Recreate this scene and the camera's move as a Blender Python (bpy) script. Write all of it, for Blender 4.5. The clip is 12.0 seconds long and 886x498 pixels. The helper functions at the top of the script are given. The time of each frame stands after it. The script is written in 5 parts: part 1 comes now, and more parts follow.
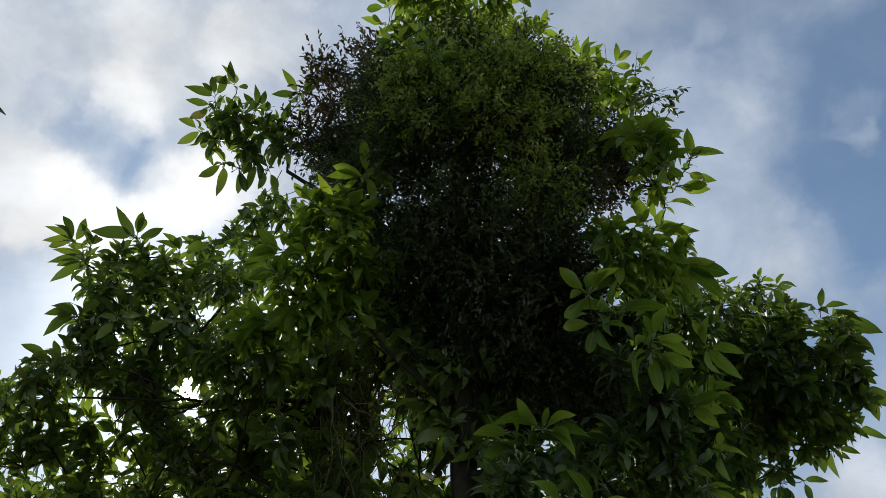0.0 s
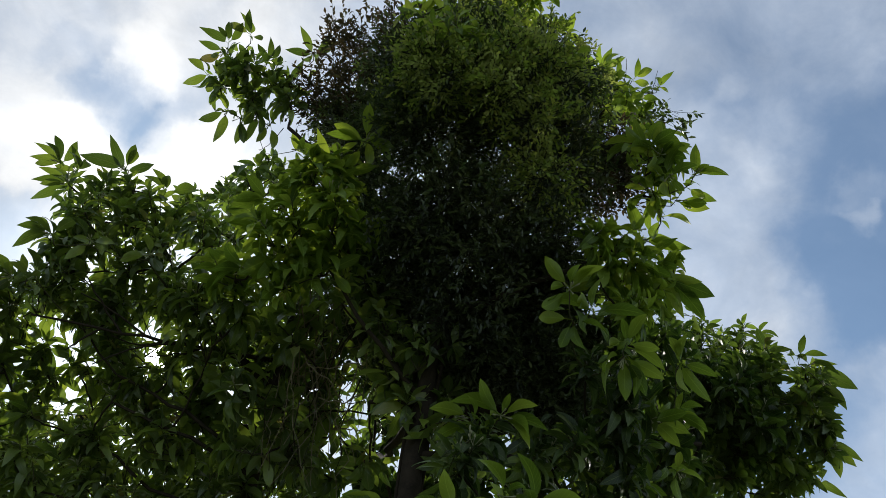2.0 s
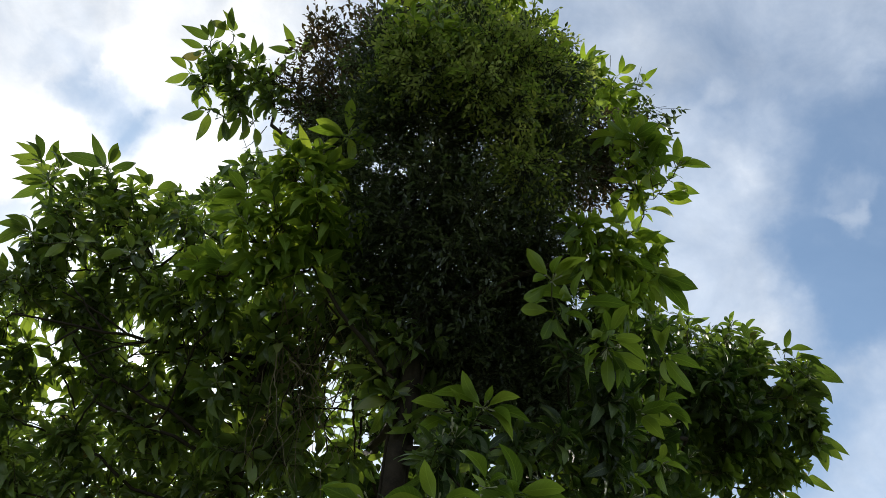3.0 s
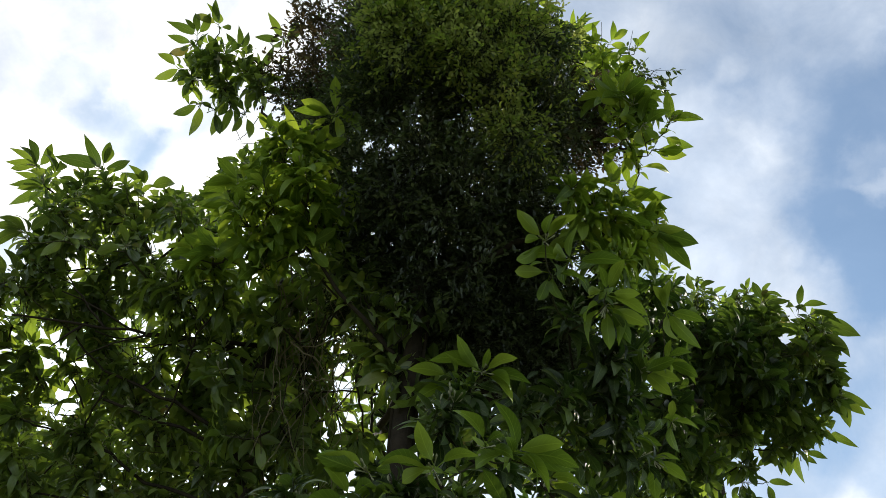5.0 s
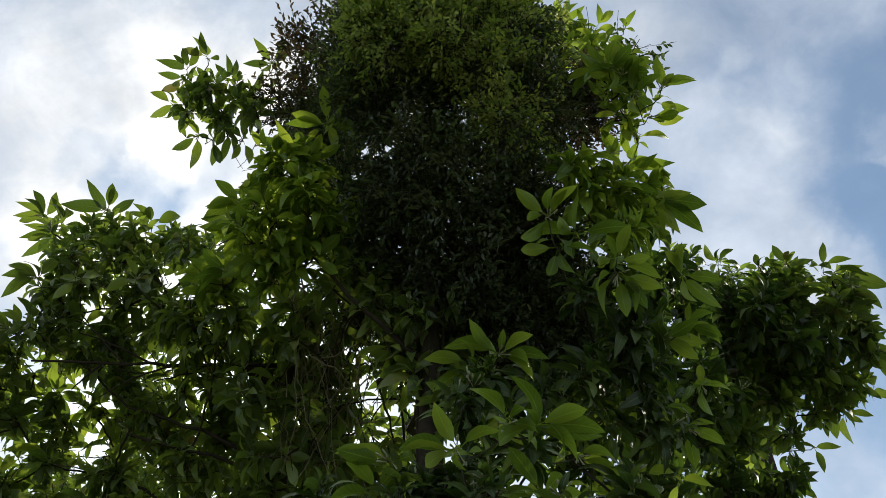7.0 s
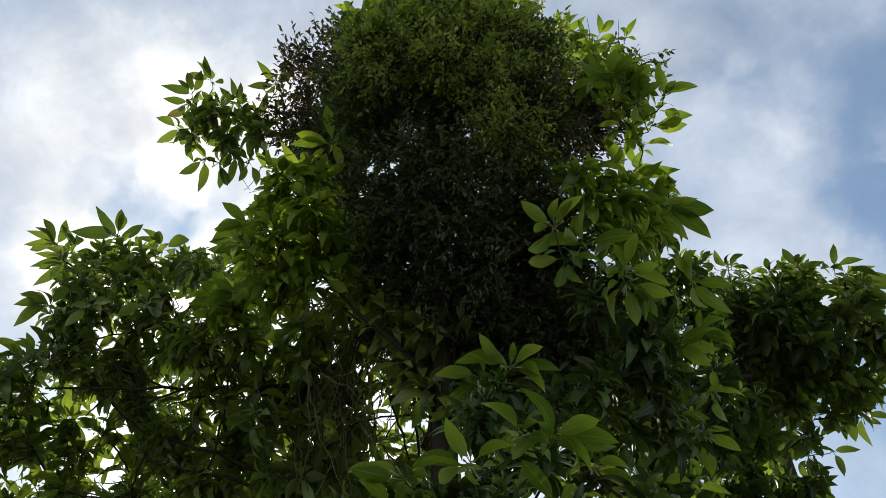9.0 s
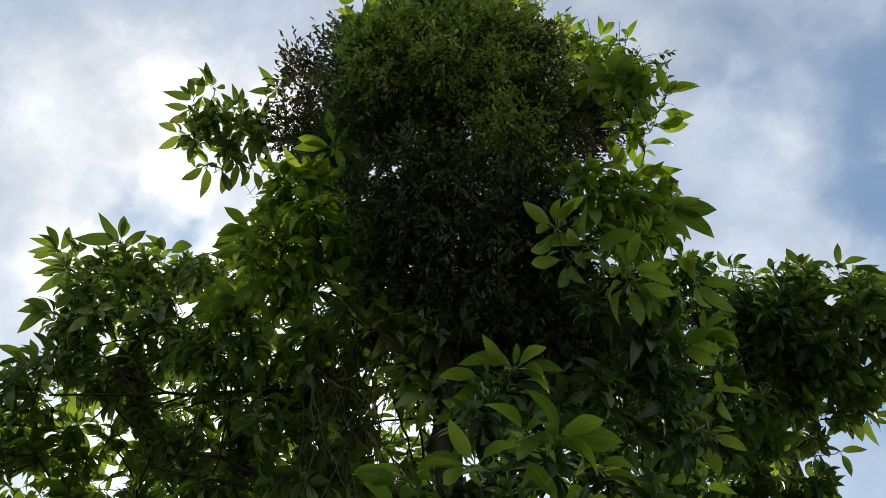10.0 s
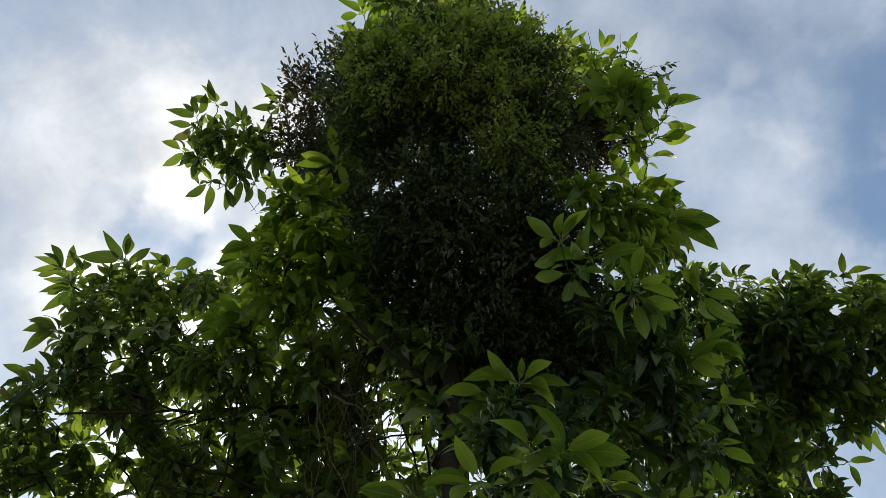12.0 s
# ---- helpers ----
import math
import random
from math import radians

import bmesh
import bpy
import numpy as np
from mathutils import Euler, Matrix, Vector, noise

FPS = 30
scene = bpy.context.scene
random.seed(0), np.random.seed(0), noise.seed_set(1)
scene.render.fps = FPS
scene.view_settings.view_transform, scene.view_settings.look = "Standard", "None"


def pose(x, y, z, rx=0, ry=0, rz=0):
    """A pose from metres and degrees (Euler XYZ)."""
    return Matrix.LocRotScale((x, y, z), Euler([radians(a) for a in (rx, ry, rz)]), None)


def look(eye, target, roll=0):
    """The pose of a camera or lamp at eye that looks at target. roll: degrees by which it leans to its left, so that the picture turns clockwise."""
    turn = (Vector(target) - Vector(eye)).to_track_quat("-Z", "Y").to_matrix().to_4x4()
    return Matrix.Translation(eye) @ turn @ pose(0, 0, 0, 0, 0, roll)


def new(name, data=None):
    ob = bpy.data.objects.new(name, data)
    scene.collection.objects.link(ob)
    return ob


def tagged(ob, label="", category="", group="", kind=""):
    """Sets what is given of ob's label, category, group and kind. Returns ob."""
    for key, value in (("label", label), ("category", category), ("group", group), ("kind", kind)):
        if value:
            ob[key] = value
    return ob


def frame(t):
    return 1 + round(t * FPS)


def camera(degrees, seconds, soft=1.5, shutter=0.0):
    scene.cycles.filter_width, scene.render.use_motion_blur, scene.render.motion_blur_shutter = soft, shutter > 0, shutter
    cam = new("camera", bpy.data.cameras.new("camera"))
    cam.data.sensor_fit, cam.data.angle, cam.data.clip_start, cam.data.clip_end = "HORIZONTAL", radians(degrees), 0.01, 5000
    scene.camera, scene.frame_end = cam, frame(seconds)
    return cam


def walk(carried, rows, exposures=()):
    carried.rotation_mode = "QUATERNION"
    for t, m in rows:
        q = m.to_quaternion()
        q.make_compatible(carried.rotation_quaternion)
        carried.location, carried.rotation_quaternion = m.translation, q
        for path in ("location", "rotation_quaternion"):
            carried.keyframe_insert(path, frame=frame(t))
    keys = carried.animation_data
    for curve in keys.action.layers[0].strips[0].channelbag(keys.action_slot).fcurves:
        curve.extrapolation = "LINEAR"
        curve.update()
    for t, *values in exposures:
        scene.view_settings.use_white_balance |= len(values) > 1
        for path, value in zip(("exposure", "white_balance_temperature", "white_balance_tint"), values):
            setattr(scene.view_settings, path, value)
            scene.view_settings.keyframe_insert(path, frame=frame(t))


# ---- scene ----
cam = camera(55.0, 12.0, soft=0.72)
METRES, EYE, TILT, LEAN, TURN = 1.0, 1.75, 42.0, 0.0, 0.0
ROWS = [
    (0.0, 0.0, 0.0, 0.0, 0.0, 0.0, -0.0),
    (0.5, -0.0003, 0.0531, -0.0996, 0.13, 0.07, -1.48),
    (1.0, -0.011, 0.0935, -0.1901, 0.15, 0.35, -3.32),
    (1.5, 0.0115, 0.1096, -0.2117, -0.11, 0.61, -5.59),
    (2.0, 0.0607, 0.1142, -0.216, -0.55, 0.79, -9.3),
    (2.5, 0.0886, 0.122, -0.2464, -0.83, 1.06, -9.17),
    (3.0, 0.1229, 0.1314, -0.2723, -1.14, 1.21, -8.82),
    (5.0, 0.3051, 0.19, -0.4214, 0.32, 0.94, -4.96),
    (5.5, 0.33, 0.2295, -0.5529, 0.8, 1.2, -1.41),
    (6.0, 0.3705, 0.2463, -0.5909, 1.19, 1.78, -0.03),
    (6.5, 0.4136, 0.2475, -0.6016, 1.69, 2.26, 1.45),
    (7.0, 0.4237, 0.2495, -0.6157, 2.24, 2.61, 1.98),
    (9.0, 0.443, 0.246, -0.6134, 3.08, 3.61, 3.86),
    (9.5, 0.447, 0.2482, -0.6217, 3.29, 3.93, 4.05),
    (10.0, 0.4464, 0.2543, -0.6321, 3.35, 4.0, 4.42),
    (10.5, 0.4508, 0.2544, -0.6393, 3.38, 4.09, 4.65),
    (11.0, 0.4524, 0.255, -0.6356, 3.43, 4.25, 4.8),
    (11.5, 0.4485, 0.255, -0.6335, 3.52, 4.41, 4.93),
    (12.0, 0.448, 0.2488, -0.6135, 3.65, 4.81, 5.03),
]
walk(cam, [(t, pose(0, 0, EYE, TILT, LEAN, TURN) @ pose(METRES * x, METRES * y, METRES * z, 90 + pitch, roll, yaw)) for t, x, y, z, yaw, pitch, roll in ROWS], exposures=[(0.0, -0.22, 6450, 10), (1.5, -0.09, 6450, 10), (2.0, 0.02, 6500, 10), (3.0, 0.29, 6650, 10), (5.0, 0.5, 6850, 10), (5.5, 0.38, 6900, 10), (7.0, 0.29, 6900, 10), (10.0, 0.27, 6900, 10), (11.5, 0.24, 6850, 10), (12.0, 0.11, 6800, 10)])

# world, sun and sky
SUN_AZ, SUN_EL = -19.2, 31.0  # degrees: clockwise from +y, above the horizon
w = bpy.data.worlds.new("sky")
scene.world = w
w.use_nodes = True
wt = w.node_tree
wt.nodes.clear()


def wmath(op, a, b=0.0, clamp=False):
    n = wt.nodes.new("ShaderNodeMath")
    n.operation, n.use_clamp = op, clamp
    for i, v in enumerate((a, b)):
        if isinstance(v, (int, float)):
            n.inputs[i].default_value = v
        else:
            wt.links.new(v, n.inputs[i])
    return n.outputs[0]


def heading(az, el):
    a, e = radians(az), radians(el)
    return Vector((math.sin(a) * math.cos(e), math.cos(a) * math.cos(e), math.sin(e)))


sky_way = wt.nodes.new("ShaderNodeTexCoord").outputs["Generated"]
sky = wt.nodes.new("ShaderNodeTexSky")
sky.sky_type, sky.sun_disc = "NISHITA", False
sky.sun_elevation, sky.sun_rotation = radians(SUN_EL), radians(SUN_AZ)
sky.air_density, sky.dust_density, sky.ozone_density = 1.0, 0.3, 1.0


def sky_noise(scale, detail, rough, warp=0.0):
    n = wt.nodes.new("ShaderNodeTexNoise")
    n.inputs["Scale"].default_value, n.inputs["Detail"].default_value = scale, detail
    n.inputs["Roughness"].default_value, n.inputs["Distortion"].default_value = rough, warp
    wt.links.new(sky_way, n.inputs["Vector"])
    return n.outputs["Fac"]


def puff(az, el, wide, amount, ragged_edge=True):
    """One bank of cloud (or, below zero, a clear patch) round a heading."""
    d = wt.nodes.new("ShaderNodeVectorMath")
    d.operation = "DOT_PRODUCT"
    wt.links.new(warped if ragged_edge else sky_way, d.inputs[0])
    d.inputs[1].default_value = heading(az, el)
    m = wt.nodes.new("ShaderNodeMapRange")
    m.interpolation_type = "SMOOTHSTEP"
    wt.links.new(d.outputs["Value"], m.inputs[0])
    m.inputs[1].default_value, m.inputs[2].default_value = math.cos(radians(wide)), math.cos(radians(wide * 0.25))
    m.inputs[4].default_value = amount
    return m.outputs[0]


# ragged edges: the heading is shifted by noise before the banks are laid out
ragged = wt.nodes.new("ShaderNodeTexNoise")
ragged.inputs["Scale"].default_value, ragged.inputs["Detail"].default_value, ragged.inputs["Roughness"].default_value = 8.0, 6.0, 0.55
wt.links.new(sky_way, ragged.inputs["Vector"])
shift = wt.nodes.new("ShaderNodeVectorMath")
shift.operation = "MULTIPLY_ADD"
wt.links.new(ragged.outputs["Color"], shift.inputs[0])
shift.inputs[1].default_value, shift.inputs[2].default_value = (0.16, 0.16, 0.16), (-0.08, -0.08, -0.08)
warped_node = wt.nodes.new("ShaderNodeVectorMath")
warped_node.operation = "ADD"
wt.links.new(sky_way, warped_node.inputs[0])
wt.links.new(shift.outputs[0], warped_node.inputs[1])
unit = wt.nodes.new("ShaderNodeVectorMath")
unit.operation = "NORMALIZE"
wt.links.new(warped_node.outputs[0], unit.inputs[0])
warped = unit.outputs[0]

CLOUD_BANKS = [
    (-35.0, 40.6, 4.9, 0.50), (-30.4, 39.4, 4.6, 0.50), (-23.5, 43.0, 4.2, 0.60), (-20.8, 45.5, 3.4, 0.40), (-30.6, 47.1, 2.7, 0.35),
    (-37.4, 49.2, 8.4, 0.30), (-27.8, 52.6, 6.8, 0.35), (-20.2, 54.5, 4.6, 0.35), (26.5, 40.7, 7.2, 0.25), (28.8, 36.8, 4.9, 0.18),
    (24.7, 48.3, 4.9, 0.18), (31.2, 48.5, 3.8, 0.22), (28.9, 53.1, 1.7, 0.14), (37.2, 44.3, 2.1, 0.40), (37.4, 42.9, 1.3, 0.25),
    (35.3, 41.1, 0.9, 0.32), (19.8, 54.5, 4.6, 0.15), (37.6, 50.8, 2.3, 0.15), (28.8, 23.5, 4.2, 0.50),
]
CLEAR_PATCHES = [
    (-30.8, 44.2, 3.4, -0.40), (-35.3, 44.5, 2.7, -0.20), (-26.9, 44.1, 2.3, -0.25), (-34.1, 35.7, 4.2, -0.08), (38.3, 47.5, 5.7, -0.35),
    (33.7, 39.0, 4.9, -0.40), (31.8, 42.2, 2.7, -0.15), (29.2, 50.6, 2.3, -0.15), (38.3, 40.3, 6.1, -0.35), (29.3, 32.3, 5.3, -0.25),
    (24.4, 53.6, 2.3, -0.15), (32.5, 46.2, 12.5, -0.20),
]
cover = wmath("MULTIPLY_ADD", sky_noise(3.2, 8.0, 0.6), 0.5)
wt.nodes[-1].inputs[2].default_value = 0.33
for bank in CLOUD_BANKS + CLEAR_PATCHES:
    cover = wmath("ADD", cover, puff(*bank))
fine = wmath("MULTIPLY_ADD", sky_noise(14.0, 8.0, 0.65, 0.3), 0.6)
wt.nodes[-1].inputs[2].default_value = -0.3
cover = wmath("ADD", cover, fine)
mask = wt.nodes.new("ShaderNodeMapRange")
mask.interpolation_type = "SMOOTHSTEP"
wt.links.new(cover, mask.inputs[0])
mask.inputs[1].default_value, mask.inputs[2].default_value = -0.1, 1.3
mask.inputs[3].default_value = 0.14

SKY_GAIN, CLOUD_GREY, CLOUD_WHITE = (0.85, 1.1, 1.2), (6.2, 6.9, 7.9), (10.9, 11.0, 11.0)
# clouds: grey-blue where thin, white towards the sun
glow = puff(SUN_AZ, SUN_EL, 34.0, 0.5)
thick_cloud = wmath("MULTIPLY", wmath("SUBTRACT", cover, 0.75), 0.75, True)
near_sun = wmath("ADD", glow, thick_cloud, True)
cloud = wt.nodes.new("ShaderNodeMix")
cloud.data_type = "RGBA"
wt.links.new(near_sun, cloud.inputs["Factor"])
cloud.inputs["A"].default_value, cloud.inputs["B"].default_value = (*CLOUD_GREY, 1), (*CLOUD_WHITE, 1)
blue = wt.nodes.new("ShaderNodeVectorMath")
blue.operation = "MULTIPLY"
wt.links.new(sky.outputs[0], blue.inputs[0])
blue.inputs[1].default_value = SKY_GAIN
both = wt.nodes.new("ShaderNodeMix")
both.data_type = "RGBA"
wt.links.new(mask.outputs[0], both.inputs["Factor"])
wt.links.new(blue.outputs[0], both.inputs["A"])
# unseen clouds away from the sun, brightened to fill the leaves' near side
facing = wt.nodes.new("ShaderNodeVectorMath")
facing.operation = "DOT_PRODUCT"
wt.links.new(sky_way, facing.inputs[0])
facing.inputs[1].default_value = heading(SUN_AZ, SUN_EL)
back_sky_gain = wt.nodes.new("ShaderNodeMapRange")
wt.links.new(facing.outputs["Value"], back_sky_gain.inputs[0])
back_sky_gain.inputs[1].default_value, back_sky_gain.inputs[2].default_value, back_sky_gain.inputs[3].default_value = -0.3, 0.6, 1.2
billow = wmath("MULTIPLY_ADD", sky_noise(7.0, 7.0, 0.6, 0.4), 0.9)
wt.nodes[-1].inputs[2].default_value = 0.56
lustre = wmath("MULTIPLY", back_sky_gain.outputs[0], billow)
shaded = wt.nodes.new("ShaderNodeVectorMath")
shaded.operation = "SCALE"
wt.links.new(cloud.outputs["Result"], shaded.inputs[0])
wt.links.new(lustre, shaded.inputs["Scale"])
wt.links.new(shaded.outputs[0], both.inputs["B"])
# the veiled sun itself, and the bright veil round it
veil = wmath("ADD", puff(SUN_AZ, SUN_EL, 14.0, 4.0), puff(SUN_AZ, SUN_EL, 1.0, 120.0, False))
lit = wt.nodes.new("ShaderNodeVectorMath")
lit.operation = "ADD"
wt.links.new(both.outputs["Result"], lit.inputs[0])
wt.links.new(veil, lit.inputs[1])
ground_glow = wt.nodes.new("ShaderNodeBackground")
ground_glow.inputs["Strength"].default_value = 0.1
wt.links.new(lit.outputs[0], ground_glow.inputs["Color"])
wt.links.new(ground_glow.outputs[0], wt.nodes.new("ShaderNodeOutputWorld").inputs["Surface"])

sun = new("sun", bpy.data.lights.new("sun", "SUN"))
sun.data.energy, sun.data.angle, sun.data.color = 5.0, radians(5.0), (1.0, 0.95, 0.85)
sun.matrix_world = look(heading(SUN_AZ, SUN_EL) * 60, (0, 0, 0))


# materials
def material(name):
    m = bpy.data.materials.new(name)
    m.use_nodes = True
    m.node_tree.nodes.clear()
    return m, m.node_tree


def link(nt, a, b):
    nt.links.new(a, b)


def ramp(nt, source, stops):
    r = nt.nodes.new("ShaderNodeValToRGB")
    while len(r.color_ramp.elements) < len(stops):
        r.color_ramp.elements.new(0.5)
    for e, (at, colour) in zip(r.color_ramp.elements, stops):
        e.position, e.color = at, (*colour, 1)
    link(nt, source, r.inputs[0])
    return r.outputs[0]


def mix(nt, fac, a, b, kind="MIX"):
    n = nt.nodes.new("ShaderNodeMix")
    n.data_type, n.blend_type = "RGBA", kind
    for key, v in (("Factor", fac), ("A", a), ("B", b)):
        if isinstance(v, (int, float)):
            n.inputs[key].default_value = v
        elif isinstance(v, tuple):
            n.inputs[key].default_value = (*v, 1)
        else:
            link(nt, v, n.inputs[key])
    return n.outputs["Result"]


def calc(nt, op, a, b=0.0, c=0.0, clamp=False):
    n = nt.nodes.new("ShaderNodeMath")
    n.operation, n.use_clamp = op, clamp
    for i, v in enumerate((a, b, c)):
        if isinstance(v, (int, float)):
            n.inputs[i].default_value = v
        else:
            link(nt, v, n.inputs[i])
    return n.outputs[0]


def noise_tex(nt, scale, detail=5.0, rough=0.6, coords="Object"):
    tc = nt.nodes.new("ShaderNodeTexCoord")
    n = nt.nodes.new("ShaderNodeTexNoise")
    n.inputs["Scale"].default_value, n.inputs["Detail"].default_value, n.inputs["Roughness"].default_value = scale, detail, rough
    link(nt, tc.outputs[coords], n.inputs["Vector"])
    return n.outputs["Fac"]


def leaf_material(name, tones, thin, through_it, single=False, veins=True, gloss=0.37, shine=0.3, patch=None):
    """A leaf: upper tones by leaf, a paler midrib and side veins, and light that passes through the blade."""
    m, nt = material(name)
    if single:
        chance = nt.nodes.new("ShaderNodeObjectInfo").outputs["Random"]
    else:
        chance = nt.nodes.new("ShaderNodeNewGeometry").outputs["Random Per Island"]
    colour = ramp(nt, chance, tones)
    passing = ramp(nt, chance, thin)
    blotch = noise_tex(nt, 40.0)
    colour = mix(nt, calc(nt, "MULTIPLY", blotch, 0.5), colour, tuple(c * 0.45 for c in tones[0][1]))
    if patch:
        # shoots of another age: whole sprigs, not single leaves, differ in tone
        tone = calc(nt, "MULTIPLY", calc(nt, "SUBTRACT", noise_tex(nt, patch[0], 3.0, 0.55), 0.5), 7.0, clamp=True)
        colour = mix(nt, tone, colour, patch[1])
        passing = mix(nt, tone, passing, tuple(c * 2.2 for c in patch[1]))
    if veins:
        uv = nt.nodes.new("ShaderNodeUVMap")
        uv.uv_map = "leaf"
        sep = nt.nodes.new("ShaderNodeSeparateXYZ")
        link(nt, uv.outputs[0], sep.inputs[0])
        side = calc(nt, "ABSOLUTE", calc(nt, "SUBTRACT", sep.outputs["X"], 0.5))
        rib = calc(nt, "SMOOTH_MIN", calc(nt, "LESS_THAN", side, 0.028), 1.0, 0.0)
        wave = calc(nt, "SINE", calc(nt, "MULTIPLY", calc(nt, "SUBTRACT", sep.outputs["Y"], calc(nt, "MULTIPLY", side, 0.42)), 62.0))
        lateral = calc(nt, "MULTIPLY", calc(nt, "GREATER_THAN", wave, 0.9), 0.16)
        vein = calc(nt, "MAXIMUM", calc(nt, "MULTIPLY", rib, 0.45), lateral)
        colour = mix(nt, vein, colour, tuple(min(1, c * 2.2 + 0.02) for c in tones[-1][1]))
        passing = mix(nt, calc(nt, "MULTIPLY", vein, 0.6), passing, tuple(c * 0.4 for c in thin[0][1]))
    p = nt.nodes.new("ShaderNodeBsdfPrincipled")
    link(nt, colour, p.inputs["Base Color"])
    link(nt, calc(nt, "MULTIPLY_ADD", blotch, 0.2, gloss - 0.08), p.inputs["Roughness"])
    p.inputs["Specular IOR Level"].default_value = shine
    bump = nt.nodes.new("ShaderNodeBump")
    bump.inputs["Strength"].default_value, bump.inputs["Distance"].default_value = 0.35, 0.004
    link(nt, vein if veins else blotch, bump.inputs["Height"])
    link(nt, bump.outputs[0], p.inputs["Normal"])
    t = nt.nodes.new("ShaderNodeBsdfTranslucent")
    link(nt, passing, t.inputs["Color"])
    s = nt.nodes.new("ShaderNodeMixShader")
    s.inputs[0].default_value = through_it
    link(nt, p.outputs[0], s.inputs[1])
    link(nt, t.outputs[0], s.inputs[2])
    link(nt, s.outputs[0], nt.nodes.new("ShaderNodeOutputMaterial").inputs[0])
    return m


GREEN = [(0.0, (0.045, 0.068, 0.02)), (0.4, (0.085, 0.125, 0.03)), (0.75, (0.13, 0.178, 0.04)), (0.97, (0.18, 0.225, 0.055)), (1.0, (0.14, 0.12, 0.045))]
GREEN_THIN = [(0.0, (0.08, 0.145, 0.018)), (0.5, (0.2, 0.31, 0.03)), (0.97, (0.37, 0.5, 0.05)), (1.0, (0.26, 0.22, 0.05))]
# fill leaves: older green, darkened to stand in for shade inside the crown
SHADE_GREEN = [(0.0, (0.019, 0.03, 0.01)), (0.4, (0.033, 0.05, 0.015)), (0.8, (0.053, 0.078, 0.02)), (1.0, (0.099, 0.13, 0.03))]
SHADE_GREEN_THIN = [(0.0, (0.03, 0.07, 0.01)), (0.5, (0.09, 0.17, 0.02)), (1.0, (0.22, 0.34, 0.035))]
# young outer leaves, made lighter still to stand in for light falling on them
FRESH = [(0.0, (0.06, 0.1, 0.016)), (0.4, (0.12, 0.188, 0.022)), (0.8, (0.165, 0.235, 0.028)), (1.0, (0.21, 0.275, 0.035))]
FRESH_THIN = [(0.0, (0.15, 0.25, 0.02)), (0.5, (0.29, 0.41, 0.032)), (1.0, (0.43, 0.53, 0.05))]
# climber's inner leaves: shade of the hollows is put into these near-black tones
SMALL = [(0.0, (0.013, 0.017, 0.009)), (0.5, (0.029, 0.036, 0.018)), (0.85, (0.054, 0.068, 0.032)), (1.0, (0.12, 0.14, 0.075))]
# outer sprays: the same leaf in lighter tones, standing in for light caught outside
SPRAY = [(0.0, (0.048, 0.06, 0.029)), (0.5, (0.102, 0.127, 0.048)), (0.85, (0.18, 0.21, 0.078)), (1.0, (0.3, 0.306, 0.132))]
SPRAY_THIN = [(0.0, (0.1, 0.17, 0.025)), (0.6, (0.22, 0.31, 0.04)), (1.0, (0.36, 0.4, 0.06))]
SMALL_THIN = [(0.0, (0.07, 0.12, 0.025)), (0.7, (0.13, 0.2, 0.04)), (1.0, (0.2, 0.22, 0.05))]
RUSTY = [(0.0, (0.036, 0.032, 0.016)), (0.6, (0.054, 0.043, 0.02)), (1.0, (0.045, 0.06, 0.02))]
RUSTY_THIN = [(0.0, (0.095, 0.062, 0.024)), (0.8, (0.075, 0.062, 0.022)), (1.0, (0.1, 0.1, 0.03))]
blade = leaf_material("large_leaf_blade", GREEN, GREEN_THIN, 0.36, shine=0.5)
shade_blade = leaf_material("shade_leaf_blade", SHADE_GREEN, SHADE_GREEN_THIN, 0.3, shine=0.3, gloss=0.42)
fresh_blade = leaf_material("fresh_joined_leaf_blade", FRESH, FRESH_THIN, 0.4, shine=0.25, gloss=0.45)
blade_single = leaf_material("fresh_large_leaf_blade", FRESH, FRESH_THIN, 0.4, single=True, shine=0.3, gloss=0.42)
blade_deep = leaf_material("deep_large_leaf_blade", GREEN, GREEN_THIN, 0.22, single=True)
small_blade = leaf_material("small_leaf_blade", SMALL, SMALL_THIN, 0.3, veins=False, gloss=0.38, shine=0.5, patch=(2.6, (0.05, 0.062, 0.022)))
# young yellow-green leaves, lightened further for the light from above on the top
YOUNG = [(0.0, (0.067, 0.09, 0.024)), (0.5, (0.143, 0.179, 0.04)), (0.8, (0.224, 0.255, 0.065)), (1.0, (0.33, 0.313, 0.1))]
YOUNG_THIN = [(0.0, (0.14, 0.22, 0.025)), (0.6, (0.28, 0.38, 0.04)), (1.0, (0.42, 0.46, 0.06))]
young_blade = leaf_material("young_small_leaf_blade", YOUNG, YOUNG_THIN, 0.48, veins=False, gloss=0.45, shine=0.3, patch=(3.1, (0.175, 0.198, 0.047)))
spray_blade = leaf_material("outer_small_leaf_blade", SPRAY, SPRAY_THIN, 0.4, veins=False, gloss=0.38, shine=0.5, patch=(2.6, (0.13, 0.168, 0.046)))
rusty_leaf = leaf_material("withered_leaf_blade", RUSTY, RUSTY_THIN, 0.2, single=True)
rusty_blade = leaf_material("rusty_small_leaf_blade", RUSTY, RUSTY_THIN, 0.3, veins=False, gloss=0.5)


